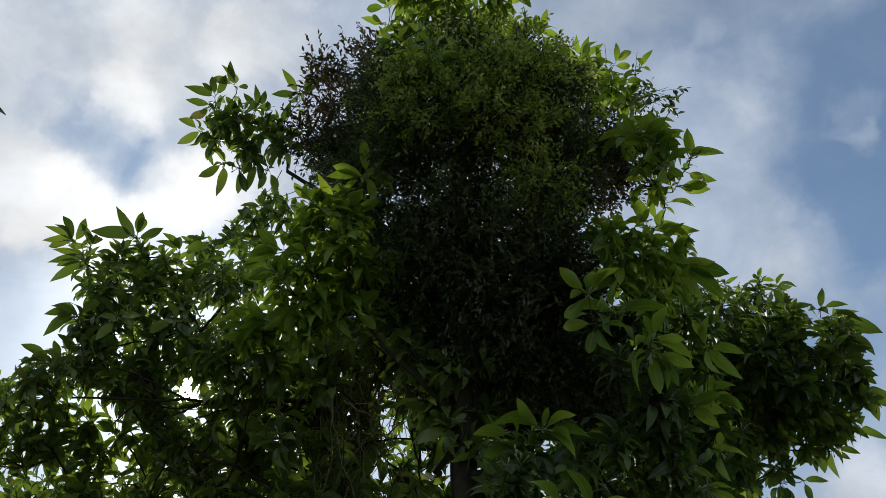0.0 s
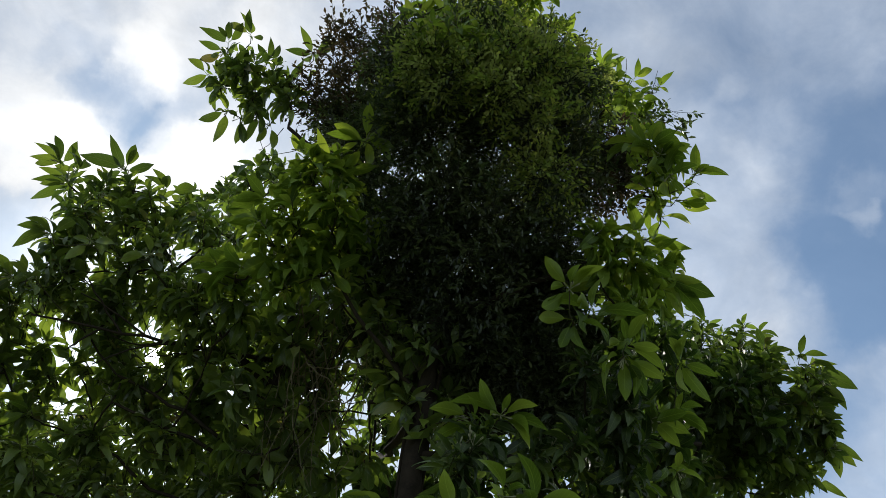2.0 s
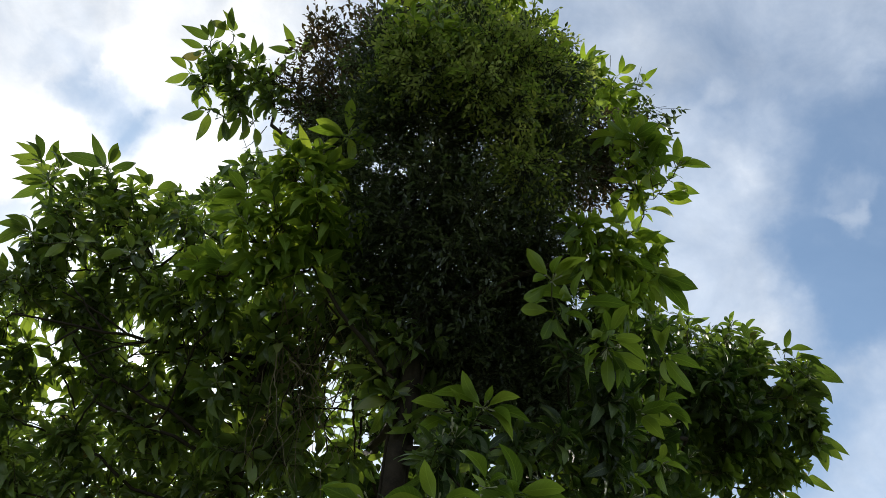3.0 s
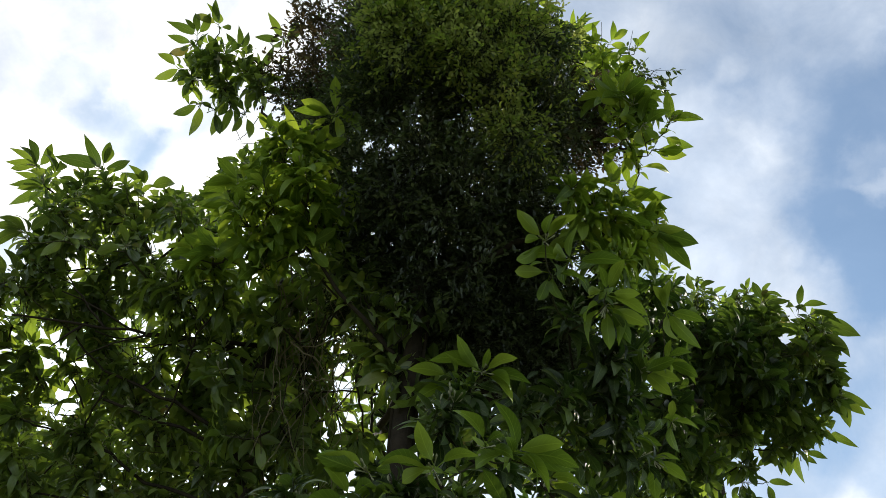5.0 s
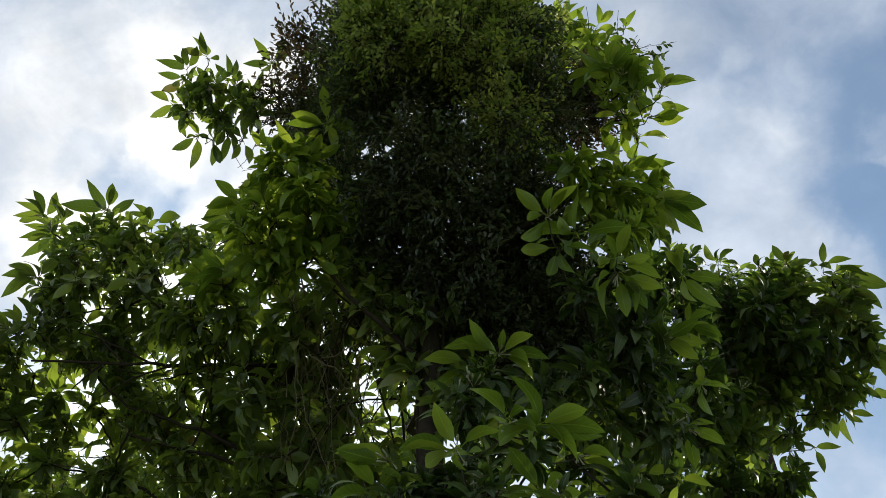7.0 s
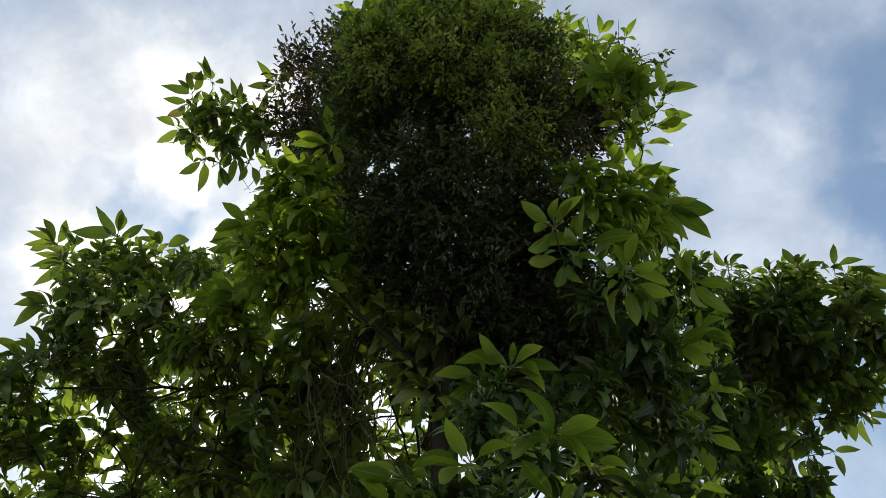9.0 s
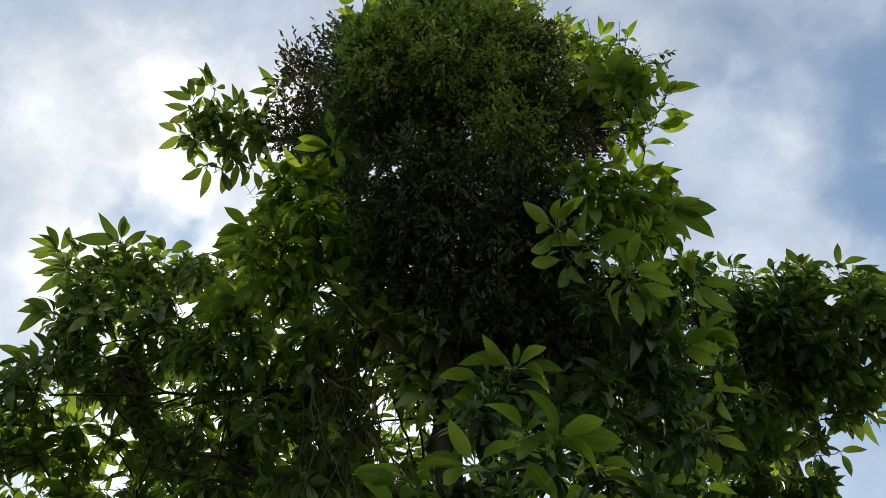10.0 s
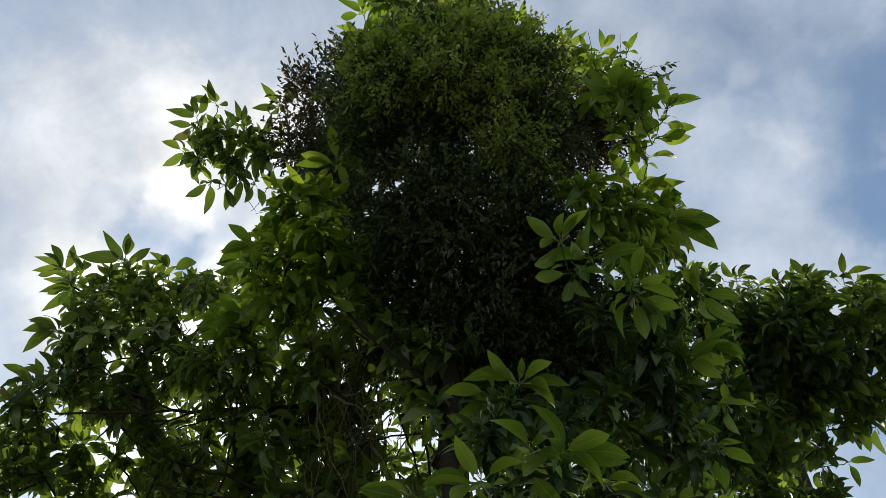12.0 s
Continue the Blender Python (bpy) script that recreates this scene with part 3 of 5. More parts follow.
shoot((-0.70, 4.17, 5.67), (102, -5, 24), (103, -68, 21), (-71, -67, 24), (135, 18, 24), (113, -47, 18))
shoot((-0.87, 4.29, 5.45), (-144, 25, 24), (-105, -9, 30), (-98, -17, 45), (120, 18, 24), (121, -32, 24), (102, -66, 24))
shoot((-1.08, 4.29, 5.59), (-137, 12, 23), (-101, -12, 24), (-103, -27, 24), (-83, -22, 30), (155, -3, 21))
shoot((-0.44, 4.26, 5.58), (-103, -60, 20), (78, -58, 24), (111, -44, 24), (-115, -20, 20))
shoot((-0.91, 4.32, 5.18), (-100, -3, 30), (-173, 2, 16), (-76, -38, 31), (117, -1, 24), (92, -46, 24), (-72, -68, 24))
shoot((-1.11, 4.41, 5.08), (-113, 10, 26), (-90, -43, 24), (-153, -2, 24), (94, -38, 24), (-114, -28, 24))
shoot((-0.59, 4.36, 5.15), (124, 14, 24), (-106, -66, 21), (92, -46, 24), (-140, 14, 20))
shoot((-1.28, 4.46, 5.41), (-108, -13, 24), (-73, -57, 24), (137, -15, 20), (105, -42, 22))
shoot((-0.89, 4.05, 5.80), (-145, 17, 18), (-111, -55, 15), (153, -4, 18), (119, -8, 17), (-105, -84, 22))
shoot((-0.64, 4.08, 5.77), (143, 17, 19), (101, -74, 22), (-145, -10, 16), (117, -2, 24))
shoot((-0.83, 4.19, 5.56), (-137, 11, 19), (-104, -72, 23), (130, -22, 15), (-116, -14, 24))
shoot((-1.10, 4.44, 5.43), (-135, 10, 19), (-106, -64, 21), (133, -18, 19), (105, -41, 17))
shoot((-0.85, 4.44, 5.05), (-136, 10, 21), (-107, -62, 23), (116, -42, 19), (131, 8, 23))
shoot((-0.56, 4.31, 5.44), (-155, 22, 19), (115, -42, 21), (-103, -74, 21), (-129, 3, 19))
shoot((-1.16, 4.36, 5.52), (-113, -24, 20), (122, -32, 18), (146, -8, 17))
branch(12, on_run(trunk_run, 4.6), NEAR_LEFT, 188, 0.20, apart=True, thick=0.020, lift=0.50, label="bent leafy limb", skin=fresh_blade)

# limb at the back
BACK_LEFT = [
    (-2.03, 6.41, 7.34, 0.16), (-1.83, 6.15, 6.87, 0.16), (-2.04, 6.10, 6.93, 0.14), (-1.58, 5.75, 6.73, 0.14), (-2.16, 6.54, 7.64, 0.12), (-2.09, 6.65, 8.26, 0.17),
    (-1.89, 6.49, 8.30, 0.17), (-2.52, 7.46, 8.71, 0.18), (-1.70, 6.44, 8.04, 0.22), (-2.98, 7.71, 8.72, 0.15), (-2.78, 7.75, 8.68, 0.17), (-2.06, 6.82, 8.07, 0.22),
]
shoot((-2.86, 7.37, 8.51), (-111, 17, 17), (-179, 21, 14), (142, 18, 18), (85, 37, 12), (-133, -70, 11))
shoot((-2.28, 7.12, 8.78), (-87, -55, 15), (134, 20, 17), (-157, -18, 12), (74, -6, 15), (-64, -22, 25))
shoot((-2.45, 7.25, 8.64), (-136, 26, 15), (-110, -61, 13), (144, 13, 14), (-44, -46, 17))
shoot((-2.68, 7.43, 8.45), (-85, 31, 17), (105, 85, 14), (72, 28, 13), (-35, 5, 14))
branch(13, on_run(trunk_run, 5.4), BACK_LEFT, 130, 0.20, apart=False, thick=0.030, lift=0.40, label="far limb behind the crown")

# left limb, upper side
LEFT_TOP = [
    (-2.61, 5.08, 6.27, 0.14), (-2.74, 4.87, 6.05, 0.11), (-2.39, 5.05, 6.30, 0.12), (-2.33, 5.10, 6.10, 0.20), (-2.57, 4.90, 5.88, 0.19), (-2.61, 4.94, 5.53, 0.16),
    (-2.44, 4.92, 5.70, 0.26), (-2.12, 5.02, 6.04, 0.22), (-1.96, 5.17, 6.17, 0.14), (-1.93, 5.01, 5.75, 0.25), (-2.21, 5.12, 5.63, 0.25), (-2.53, 5.02, 5.44, 0.23),
    (-1.67, 4.92, 5.85, 0.21),
]
shoot((-2.99, 5.07, 6.39), (-119, 16, 26), (-104, -10, 24), (-166, 29, 23), (144, 33, 23), (-157, 4, 22), (-121, -36, 17))
shoot((-2.48, 5.06, 6.42), (-146, 33, 30), (160, 29, 24), (153, 16, 22), (110, 9, 26), (-109, -4, 35), (-92, -58, 22))
shoot((-2.85, 5.11, 6.36), (-166, 26, 22), (-162, 6, 22), (143, -10, 22), (-117, -16, 17))
shoot((-2.13, 5.15, 6.33), (-143, 20, 22), (171, 2, 20), (110, -1, 28), (-129, 3, 22), (121, -33, 20))
shoot((-2.91, 5.18, 6.28), (-111, 8, 26), (-101, -12, 27), (-79, -36, 31), (-111, -31, 20), (135, -10, 22))
shoot((-2.45, 4.58, 5.24), (-117, 12, 22), (-146, -10, 21), (-171, 2, 18), (-104, -5, 22), (-81, -33, 25), (127, 14, 23))
shoot((-2.60, 5.18, 6.28), (-167, 26, 20), (141, -12, 19), (-139, -14, 22), (104, -45, 17))
shoot((-1.79, 5.28, 6.20), (-142, 15, 19), (162, -0, 18), (148, -7, 8))
shoot((-1.97, 5.23, 6.25), (-175, 27, 16), (108, -47, 22), (-115, -46, 19), (161, 25, 18))
shoot((-1.80, 4.60, 5.23), (-163, 25, 16), (118, -37, 18), (-118, -42, 21), (104, -46, 18))
shoot((-2.20, 4.57, 5.25), (-142, 15, 19), (134, -18, 17), (-105, -69, 22), (104, -46, 19))
shoot((-2.57, 4.78, 5.02), (-137, 11, 16), (-163, -1, 18), (145, -8, 18), (103, -49, 18))
shoot((-2.25, 4.95, 5.81), (-139, 13, 19), (132, -20, 18), (-104, -72, 19), (108, -33, 20))
branch(14, on_run(stem_run, 5.0), LEFT_TOP, 195, 0.18, apart=True, thick=0.035, lift=0.45, label="long brown side limb", deep=True)

# left limb, lower side
LEFT_LOW = [
    (-1.70, 5.42, 5.14, 0.14), (-1.64, 5.36, 5.36, 0.13), (-1.73, 5.55, 5.00, 0.14), (-2.65, 5.68, 4.71, 0.14), (-2.67, 5.43, 4.98, 0.15), (-2.55, 5.57, 4.83, 0.16),
    (-2.77, 5.32, 5.11, 0.15), (-2.42, 5.69, 4.99, 0.14), (-2.84, 5.06, 5.09, 0.20), (-3.02, 5.19, 4.95, 0.22), (-2.65, 5.07, 5.23, 0.22), (-2.23, 5.24, 5.35, 0.26),
    (-1.79, 5.07, 5.38, 0.25), (-2.35, 5.19, 5.10, 0.20),
]
shoot((-2.72, 4.89, 5.09), (-140, 13, 22), (-116, -30, 22), (-171, -2, 16), (159, 24, 20), (-106, -63, 22), (103, -54, 18))
shoot((-2.57, 4.86, 5.13), (-160, 22, 18), (151, -6, 16), (107, -48, 19), (-100, -53, 18))
shoot((-2.75, 5.10, 5.02), (-140, 11, 16), (143, -10, 16), (-95, -77, 18), (-115, -19, 22), (108, -46, 16))
shoot((-2.81, 5.24, 4.89), (-135, 6, 20), (149, -7, 15), (-85, -84, 20), (104, -25, 21))
shoot((-2.53, 5.75, 4.69), (-164, 25, 22), (136, -14, 21), (89, -73, 20), (105, -5, 22))
shoot((-2.21, 5.78, 4.69), (-113, -23, 22), (128, -21, 19), (94, -67, 22), (-180, 26, 21))
shoot((-1.84, 5.60, 5.16), (-117, -17, 20), (96, -64, 19), (-74, -78, 22), (124, 5, 18))
shoot((-2.03, 5.35, 5.40), (-109, -33, 16), (107, -47, 20), (45, -84, 22), (139, 17, 15))
branch(15, on_run(stem_run, 4.2), LEFT_LOW, 195, 0.18, apart=True, thick=0.018, lift=0.30, label="long brown side limb", deep=True)

# left limb, lower side, more of it
LEFT_LOW_INNER = [
    (-2.82, 5.35, 4.78, 0.18), (-2.14, 5.58, 5.12, 0.23), (-2.99, 5.33, 4.65, 0.24), (-2.63, 5.56, 4.54, 0.17), (-1.49, 4.88, 5.29, 0.24), (-1.87, 5.60, 4.80, 0.27),
    (-2.20, 5.70, 4.54, 0.24), (-1.41, 5.12, 5.03, 0.24), (-1.61, 5.60, 4.49, 0.28), (-2.84, 5.56, 4.39, 0.24), (-1.17, 4.77, 5.12, 0.19), (-3.36, 5.20, 4.94, 0.24),
    (-3.32, 5.36, 4.76, 0.24),
]
branch(65, on_run(stem_run, 4.2), LEFT_LOW_INNER, 195, 0.18, apart=False, thick=0.018, lift=0.30, label="long brown side limb")

# low shoots on the left; their lighter fresh leaves stand in for light from behind
LEFT_TIPS = [(-2.85, 5.82, 5.09, 0.10), (-3.07, 5.89, 5.00, 0.10), (-2.31, 5.96, 4.99, 0.10)]
shoot((-2.66, 5.48, 4.94), (-126, 15, 22), (-102, -50, 22), (-178, -1, 15), (94, -46, 22), (101, -40, 22))
shoot((-2.95, 5.55, 4.86), (-151, 19, 15), (-117, -46, 13), (62, -87, 18), (136, 14, 13))
shoot((-2.68, 5.60, 4.83), (-135, 6, 21), (-82, -34, 23), (-34, -88, 22), (85, -42, 22), (121, -29, 18))
shoot((-2.44, 5.45, 4.43), (-107, 2, 30), (-147, -13, 17), (-116, -47, 22))
shoot((-2.44, 5.74, 4.99), (-148, 17, 22), (-112, -54, 19), (-20, -65, 22), (156, 24, 16), (110, -43, 17))
shoot((-2.24, 5.78, 4.96), (-76, -59, 22), (160, -2, 20), (122, -28, 16), (-2, -58, 22))
shoot((-2.04, 5.83, 4.93), (-104, -45, 21), (144, -9, 18), (103, -54, 20), (-18, -83, 22))
shoot((-1.70, 5.83, 4.96), (-115, -20, 17), (138, -13, 15), (93, -69, 17), (-170, 25, 16))
branch(66, on_run(stem_run, 4.0), LEFT_TIPS, 150, 0.18, apart=True, thick=0.016, lift=0.30, label="thin side limb with shoots coloured lighter as if sunlit")

# left limb, underside
LEFT_UNDER = [
    (-3.44, 5.63, 4.47, 0.28), (-2.91, 5.80, 4.13, 0.27), (-2.49, 5.84, 4.23, 0.28), (-2.01, 5.84, 4.23, 0.28), (-1.53, 5.90, 4.17, 0.28), (-1.03, 5.75, 4.19, 0.27),
    (-0.59, 6.09, 4.25, 0.25), (-2.68, 6.01, 3.90, 0.27), (-1.90, 6.01, 3.90, 0.27), (-1.19, 6.01, 3.90, 0.27), (-3.31, 5.85, 4.07, 0.27),
]
branch(16, on_run(stem_run, 3.4), LEFT_UNDER, 190, 0.19, apart=False, thick=0.030, lift=0.30, label="low brown side limb")

# shoots round the trunk
CENTRE = [
    (0.06, 4.54, 4.78, 0.16), (-0.03, 4.65, 4.50, 0.14), (0.18, 4.67, 4.33, 0.14), (-0.86, 4.85, 5.03, 0.22), (-1.17, 5.13, 4.72, 0.25), (-0.88, 5.30, 4.68, 0.24),
    (-1.02, 5.42, 4.40, 0.25), (-0.55, 4.56, 5.20, 0.19), (-0.53, 5.04, 5.12, 0.14), (-0.69, 5.63, 4.47, 0.20), (-0.32, 4.62, 5.29, 0.19), (-0.09, 4.81, 4.78, 0.20),
    (-0.16, 4.63, 4.97, 0.20), (0.20, 4.77, 4.67, 0.20), (-0.18, 5.55, 4.55, 0.16), (0.39, 4.62, 4.09, 0.20), (0.30, 4.69, 4.31, 0.19),
]
shoot((-0.06, 4.75, 4.66), (-66, -28, 21), (-24, -43, 24), (-126, -44, 18), (25, -20, 20), (5, -56, 22), (88, -37, 22))
shoot((0.26, 4.56, 4.86), (-132, -60, 19), (121, -47, 18), (30, 76, 18))
shoot((-0.77, 5.21, 4.71), (-32, -15, 21), (79, -55, 19), (170, 10, 21), (-120, -23, 17))
branch(17, on_run(trunk_run, 4.4), CENTRE, 119, 0.19, apart=False, thick=0.025, lift=0.30, label="short limb near the trunk")

# upper right limb
UPPER_RIGHT = [
    (1.45, 3.84, 6.15, 0.14), (1.32, 3.89, 6.40, 0.11), (1.41, 3.97, 6.01, 0.14), (1.23, 4.01, 5.51, 0.15), (1.37, 4.11, 5.41, 0.17), (1.51, 4.28, 5.36, 0.13),
    (1.32, 4.12, 5.09, 0.19), (1.06, 3.93, 5.46, 0.14), (1.15, 4.08, 5.29, 0.14),
    (1.47, 3.77, 6.26, 0.10), (1.60, 4.33, 5.66, 0.13), (1.51, 4.50, 5.49, 0.13),
]
shoot((1.64, 3.80, 5.97), (-167, 29, 22), (154, -3, 15), (106, -5, 23), (116, -13, 22), (-144, -11, 17))
shoot((1.60, 3.85, 5.91), (94, -29, 22), (111, -50, 16), (-110, -57, 11))
shoot((1.55, 3.92, 5.84), (101, -20, 22), (121, -25, 22), (113, -45, 13), (-145, 17, 14))
shoot((1.40, 3.73, 6.04), (-165, 31, 22), (164, 0, 15), (139, -10, 22), (-100, -3, 23), (-116, -4, 22), (121, -33, 19), (-112, -26, 16), (-163, -89, 21))
shoot((1.32, 3.86, 6.00), (-133, 7, 20), (-110, -57, 17), (102, -71, 15))
shoot((1.49, 4.05, 5.81), (109, -28, 21), (-92, -70, 22), (-171, 1, 12), (-130, 4, 17))
shoot((1.39, 4.16, 5.69), (-145, 32, 26), (98, -14, 32), (85, -27, 31), (-120, -10, 22), (-104, -70, 20))
shoot((1.54, 4.22, 5.42), (148, 32, 22), (106, -6, 24), (94, -18, 34), (68, -34, 37), (54, -51, 29), (-148, -8, 22), (167, 28, 22), (-84, -73, 22), (-120, -39, 21))
shoot((1.23, 4.19, 5.65), (-143, 16, 20), (-103, -73, 18), (-116, -33, 22), (105, -40, 19))
shoot((1.36, 4.44, 5.39), (-143, 16, 18), (102, -71, 18), (-101, -78, 22), (133, 9, 16))
shoot((1.31, 3.69, 6.05), (-140, 19, 24), (175, 2, 21), (147, -7, 23), (-125, -3, 23), (-115, -46, 23), (113, -14, 24), (-110, -82, 22))
shoot((1.46, 3.77, 5.90), (168, 33, 24), (105, -63, 17), (-121, -88, 22), (-120, -9, 18), (142, -11, 21))
shoot((1.12, 4.14, 5.64), (-115, -19, 21), (109, -54, 23), (141, -12, 16), (-128, 2, 20), (109, -86, 19))
shoot((1.44, 4.20, 5.51), (140, 19, 24), (-106, -66, 19), (-118, -36, 24), (111, -23, 19), (49, -86, 24))
shoot((1.52, 4.35, 5.35), (-104, -54, 21), (107, -58, 19), (-120, -38, 19), (100, -68, 21))
branch(18, on_run(trunk_run, 5.2), UPPER_RIGHT, 169, 0.20, apart=True, thick=0.030, lift=0.40, label="leafy upper limb", skin=fresh_blade)

# top of the tree
TOP = [
    (-0.27, 4.27, 8.22, 0.20), (-0.02, 4.17, 8.33, 0.25), (0.38, 4.20, 8.29, 0.22), (0.59, 4.43, 8.19, 0.21), (0.08, 4.06, 8.60, 0.25), (-0.22, 4.09, 8.56, 0.25),
    (0.48, 4.06, 8.60, 0.25), (1.45, 4.96, 8.50, 0.20), (1.69, 4.82, 8.05, 0.16), (1.49, 4.70, 7.89, 0.18), (1.14, 4.60, 8.00, 0.20), (-0.19, 3.40, 6.49, 0.15),
    (0.00, 3.33, 6.42, 0.16), (0.17, 3.37, 6.38, 0.13),
]
shoot((0.06, 3.39, 6.58), (-82, -12, 24), (-96, -55, 21), (104, -49, 21), (43, 70, 18), (-144, -39, 17), (106, -29, 23))
shoot((0.24, 3.56, 7.06), (-135, -22, 18), (145, -16, 16), (15, 13, 16), (-27, 18, 16), (119, -45, 18))
shoot((0.51, 3.70, 7.20), (-146, -21, 19), (146, -37, 16), (101, -57, 22), (-3, 8, 18), (-39, 29, 18))
shoot((-0.17, 3.77, 7.42), (-81, 51, 19), (63, 56, 18), (96, -57, 21), (-103, -65, 17))
shoot((0.74, 3.90, 7.13), (-129, -26, 21), (153, -27, 17), (114, -49, 19), (-108, -79, 20), (-38, 27, 18))
shoot((1.14, 3.92, 6.67), (-50, 56, 19), (68, 49, 23), (115, -55, 19), (-5, 4, 19))
shoot((-0.35, 3.70, 7.18), (-113, -27, 18), (-99, 57, 22), (147, 0, 16), (100, -27, 21), (9, -81, 21), (-80, -21, 19))
shoot((-0.08, 3.61, 7.01), (-155, -24, 16), (138, -20, 16), (99, -36, 19), (6, -85, 21), (-58, 6, 17))
shoot((0.17, 3.54, 6.68), (-72, 56, 20), (65, 53, 18), (104, -72, 20), (-29, 19, 16))
shoot((0.56, 3.58, 6.88), (-141, -27, 17), (143, -22, 15), (92, -41, 18), (-90, -75, 20))
shoot((0.81, 3.69, 6.99), (-155, -26, 17), (137, -31, 17), (46, 22, 19), (-121, -78, 20))
shoot((-0.51, 4.25, 8.24), (-111, -7, 22), (-144, -16, 16), (-103, -65, 19), (101, -28, 17))
shoot((-0.48, 4.15, 8.35), (-121, 13, 24), (-108, -32, 22), (144, -10, 20), (165, 36, 25))
shoot((-0.18, 4.16, 8.36), (-157, 21, 22), (135, -16, 16), (100, -35, 22), (-97, -55, 21))
shoot((0.30, 4.21, 8.35), (-164, 23, 20), (126, -21, 22), (-118, -44, 21), (89, -51, 22))
shoot((0.64, 4.44, 8.49), (-143, 13, 17), (142, -11, 17), (-97, -72, 17), (91, -30, 22))
shoot((0.90, 4.49, 8.47), (165, 36, 23), (124, -26, 20), (-141, -4, 22), (79, -17, 25), (48, -49, 24), (-164, -4, 22))
shoot((1.31, 4.81, 8.53), (-163, 33, 22), (157, 24, 22), (141, 1, 22), (115, 16, 26), (-123, 4, 25), (65, -39, 23), (-107, -34, 16))
shoot((1.63, 4.87, 8.50), (-179, 26, 22), (142, -10, 22), (114, -36, 21))
shoot((1.89, 4.90, 8.50), (149, 21, 21), (-150, -12, 15), (105, -49, 13))
shoot((0.02, 4.25, 8.63), (-164, 23, 21), (143, -10, 20), (-115, -48, 21), (104, -23, 21))
shoot((0.56, 4.28, 8.64), (-164, 23, 21), (143, -10, 20), (-119, -43, 19), (114, -7, 22))
shoot((1.41, 4.78, 8.10), (-121, -8, 23), (122, -32, 23), (-72, -62, 24), (144, 18, 19), (8, -77, 24), (-139, -11, 24))
shoot((1.22, 4.71, 8.32), (-135, 9, 21), (155, 0, 24), (-102, -62, 24), (112, -21, 19), (128, -88, 21))
shoot((1.64, 4.79, 8.10), (-136, 10, 19), (153, -4, 19), (-103, -74, 22), (113, -19, 20))
shoot((1.03, 4.59, 7.86), (-155, 24, 24), (142, -10, 20), (-112, -52, 20), (97, -53, 24), (-40, -83, 24))
branch(19, on_run(trunk_run, 6.6), TOP, 170, 0.19, apart=True, thick=0.030, lift=0.55, label="thin leading limb", skin=fresh_blade)

# limb towards the viewer on the right
MID_RIGHT = [
    (1.06, 4.07, 4.55, 0.15), (1.28, 4.34, 4.41, 0.19), (1.05, 4.29, 4.16, 0.19), (1.38, 4.49, 4.23, 0.20), (1.37, 4.29, 4.61, 0.18), (1.07, 4.46, 3.97, 0.19),
    (1.41, 4.67, 4.04, 0.20), (0.78, 4.33, 4.11, 0.19), (0.75, 4.42, 4.31, 0.12),
]
shoot((0.82, 3.74, 4.77), (-127, 22, 24), (175, 2, 21), (140, 10, 24), (146, 19, 18), (-121, -37, 17), (-106, -49, 24))
shoot((0.97, 3.82, 4.70), (177, 28, 21), (105, -6, 28), (-146, -10, 20), (-100, -3, 26), (-134, -20, 14), (-105, -83, 17))
shoot((0.87, 3.86, 4.65), (-112, -22, 24), (101, -73, 21), (-104, -71, 22), (108, -33, 21))
shoot((1.17, 3.88, 4.57), (161, 25, 21), (127, -26, 20), (88, -29, 24), (-156, 23, 17), (-120, -38, 15))
shoot((1.17, 3.93, 4.52), (11, -71, 24), (-30, -60, 25), (63, -52, 24), (93, -27, 24), (32, -59, 24), (-110, -57, 22))
shoot((1.61, 4.27, 4.79), (-177, 27, 22), (112, -29, 24), (70, -42, 28), (-144, 16, 20), (100, -78, 21))
shoot((1.46, 4.42, 4.47), (169, 29, 24), (142, -6, 24), (93, -19, 24), (72, -30, 24), (-164, -0, 19), (-112, -53, 18))
shoot((1.61, 4.37, 4.53), (-180, 28, 14), (138, -14, 19), (116, -42, 23), (99, -51, 24))
shoot((1.31, 4.54, 4.34), (131, 7, 16), (105, -62, 21), (-134, -20, 11), (-104, -76, 21), (-112, -53, 19))
shoot((1.43, 4.68, 4.19), (111, -24, 19), (74, -80, 24), (-108, -59, 19), (146, 19, 14))
shoot((1.17, 4.73, 4.14), (110, -26, 22), (101, -80, 23), (-112, -52, 16), (146, 19, 14))
shoot((1.58, 4.77, 4.10), (105, -41, 23), (-15, -81, 24), (-110, -56, 21), (119, -8, 17))
shoot((1.00, 4.54, 4.33), (-141, 14, 13), (100, -78, 14), (143, -10, 12), (-103, -62, 20))
shoot((1.21, 4.42, 4.47), (-159, 24, 16), (137, -14, 13), (101, -73, 20), (-110, -31, 16))
shoot((1.10, 4.65, 4.22), (116, -14, 17), (-103, -81, 19), (-116, -45, 17), (150, 21, 13))
shoot((1.31, 4.94, 3.92), (117, -12, 19), (-103, -77, 19), (-122, -35, 16), (164, 26, 17))
shoot((1.03, 5.00, 3.85), (113, -18, 17), (-115, -46, 14), (165, 1, 16), (-103, -69, 18))
shoot((1.67, 4.62, 4.27), (111, -25, 17), (101, -82, 21), (-113, -50, 13), (-173, 27, 14))
shoot((1.52, 4.97, 3.89), (111, -24, 19), (-104, -72, 20), (150, -6, 13))
branch(20, on_run(trunk_run, 4.2), MID_RIGHT, 175, 0.19, apart=True, thick=0.030, lift=0.45, label="leafy limb", skin=shade_blade)

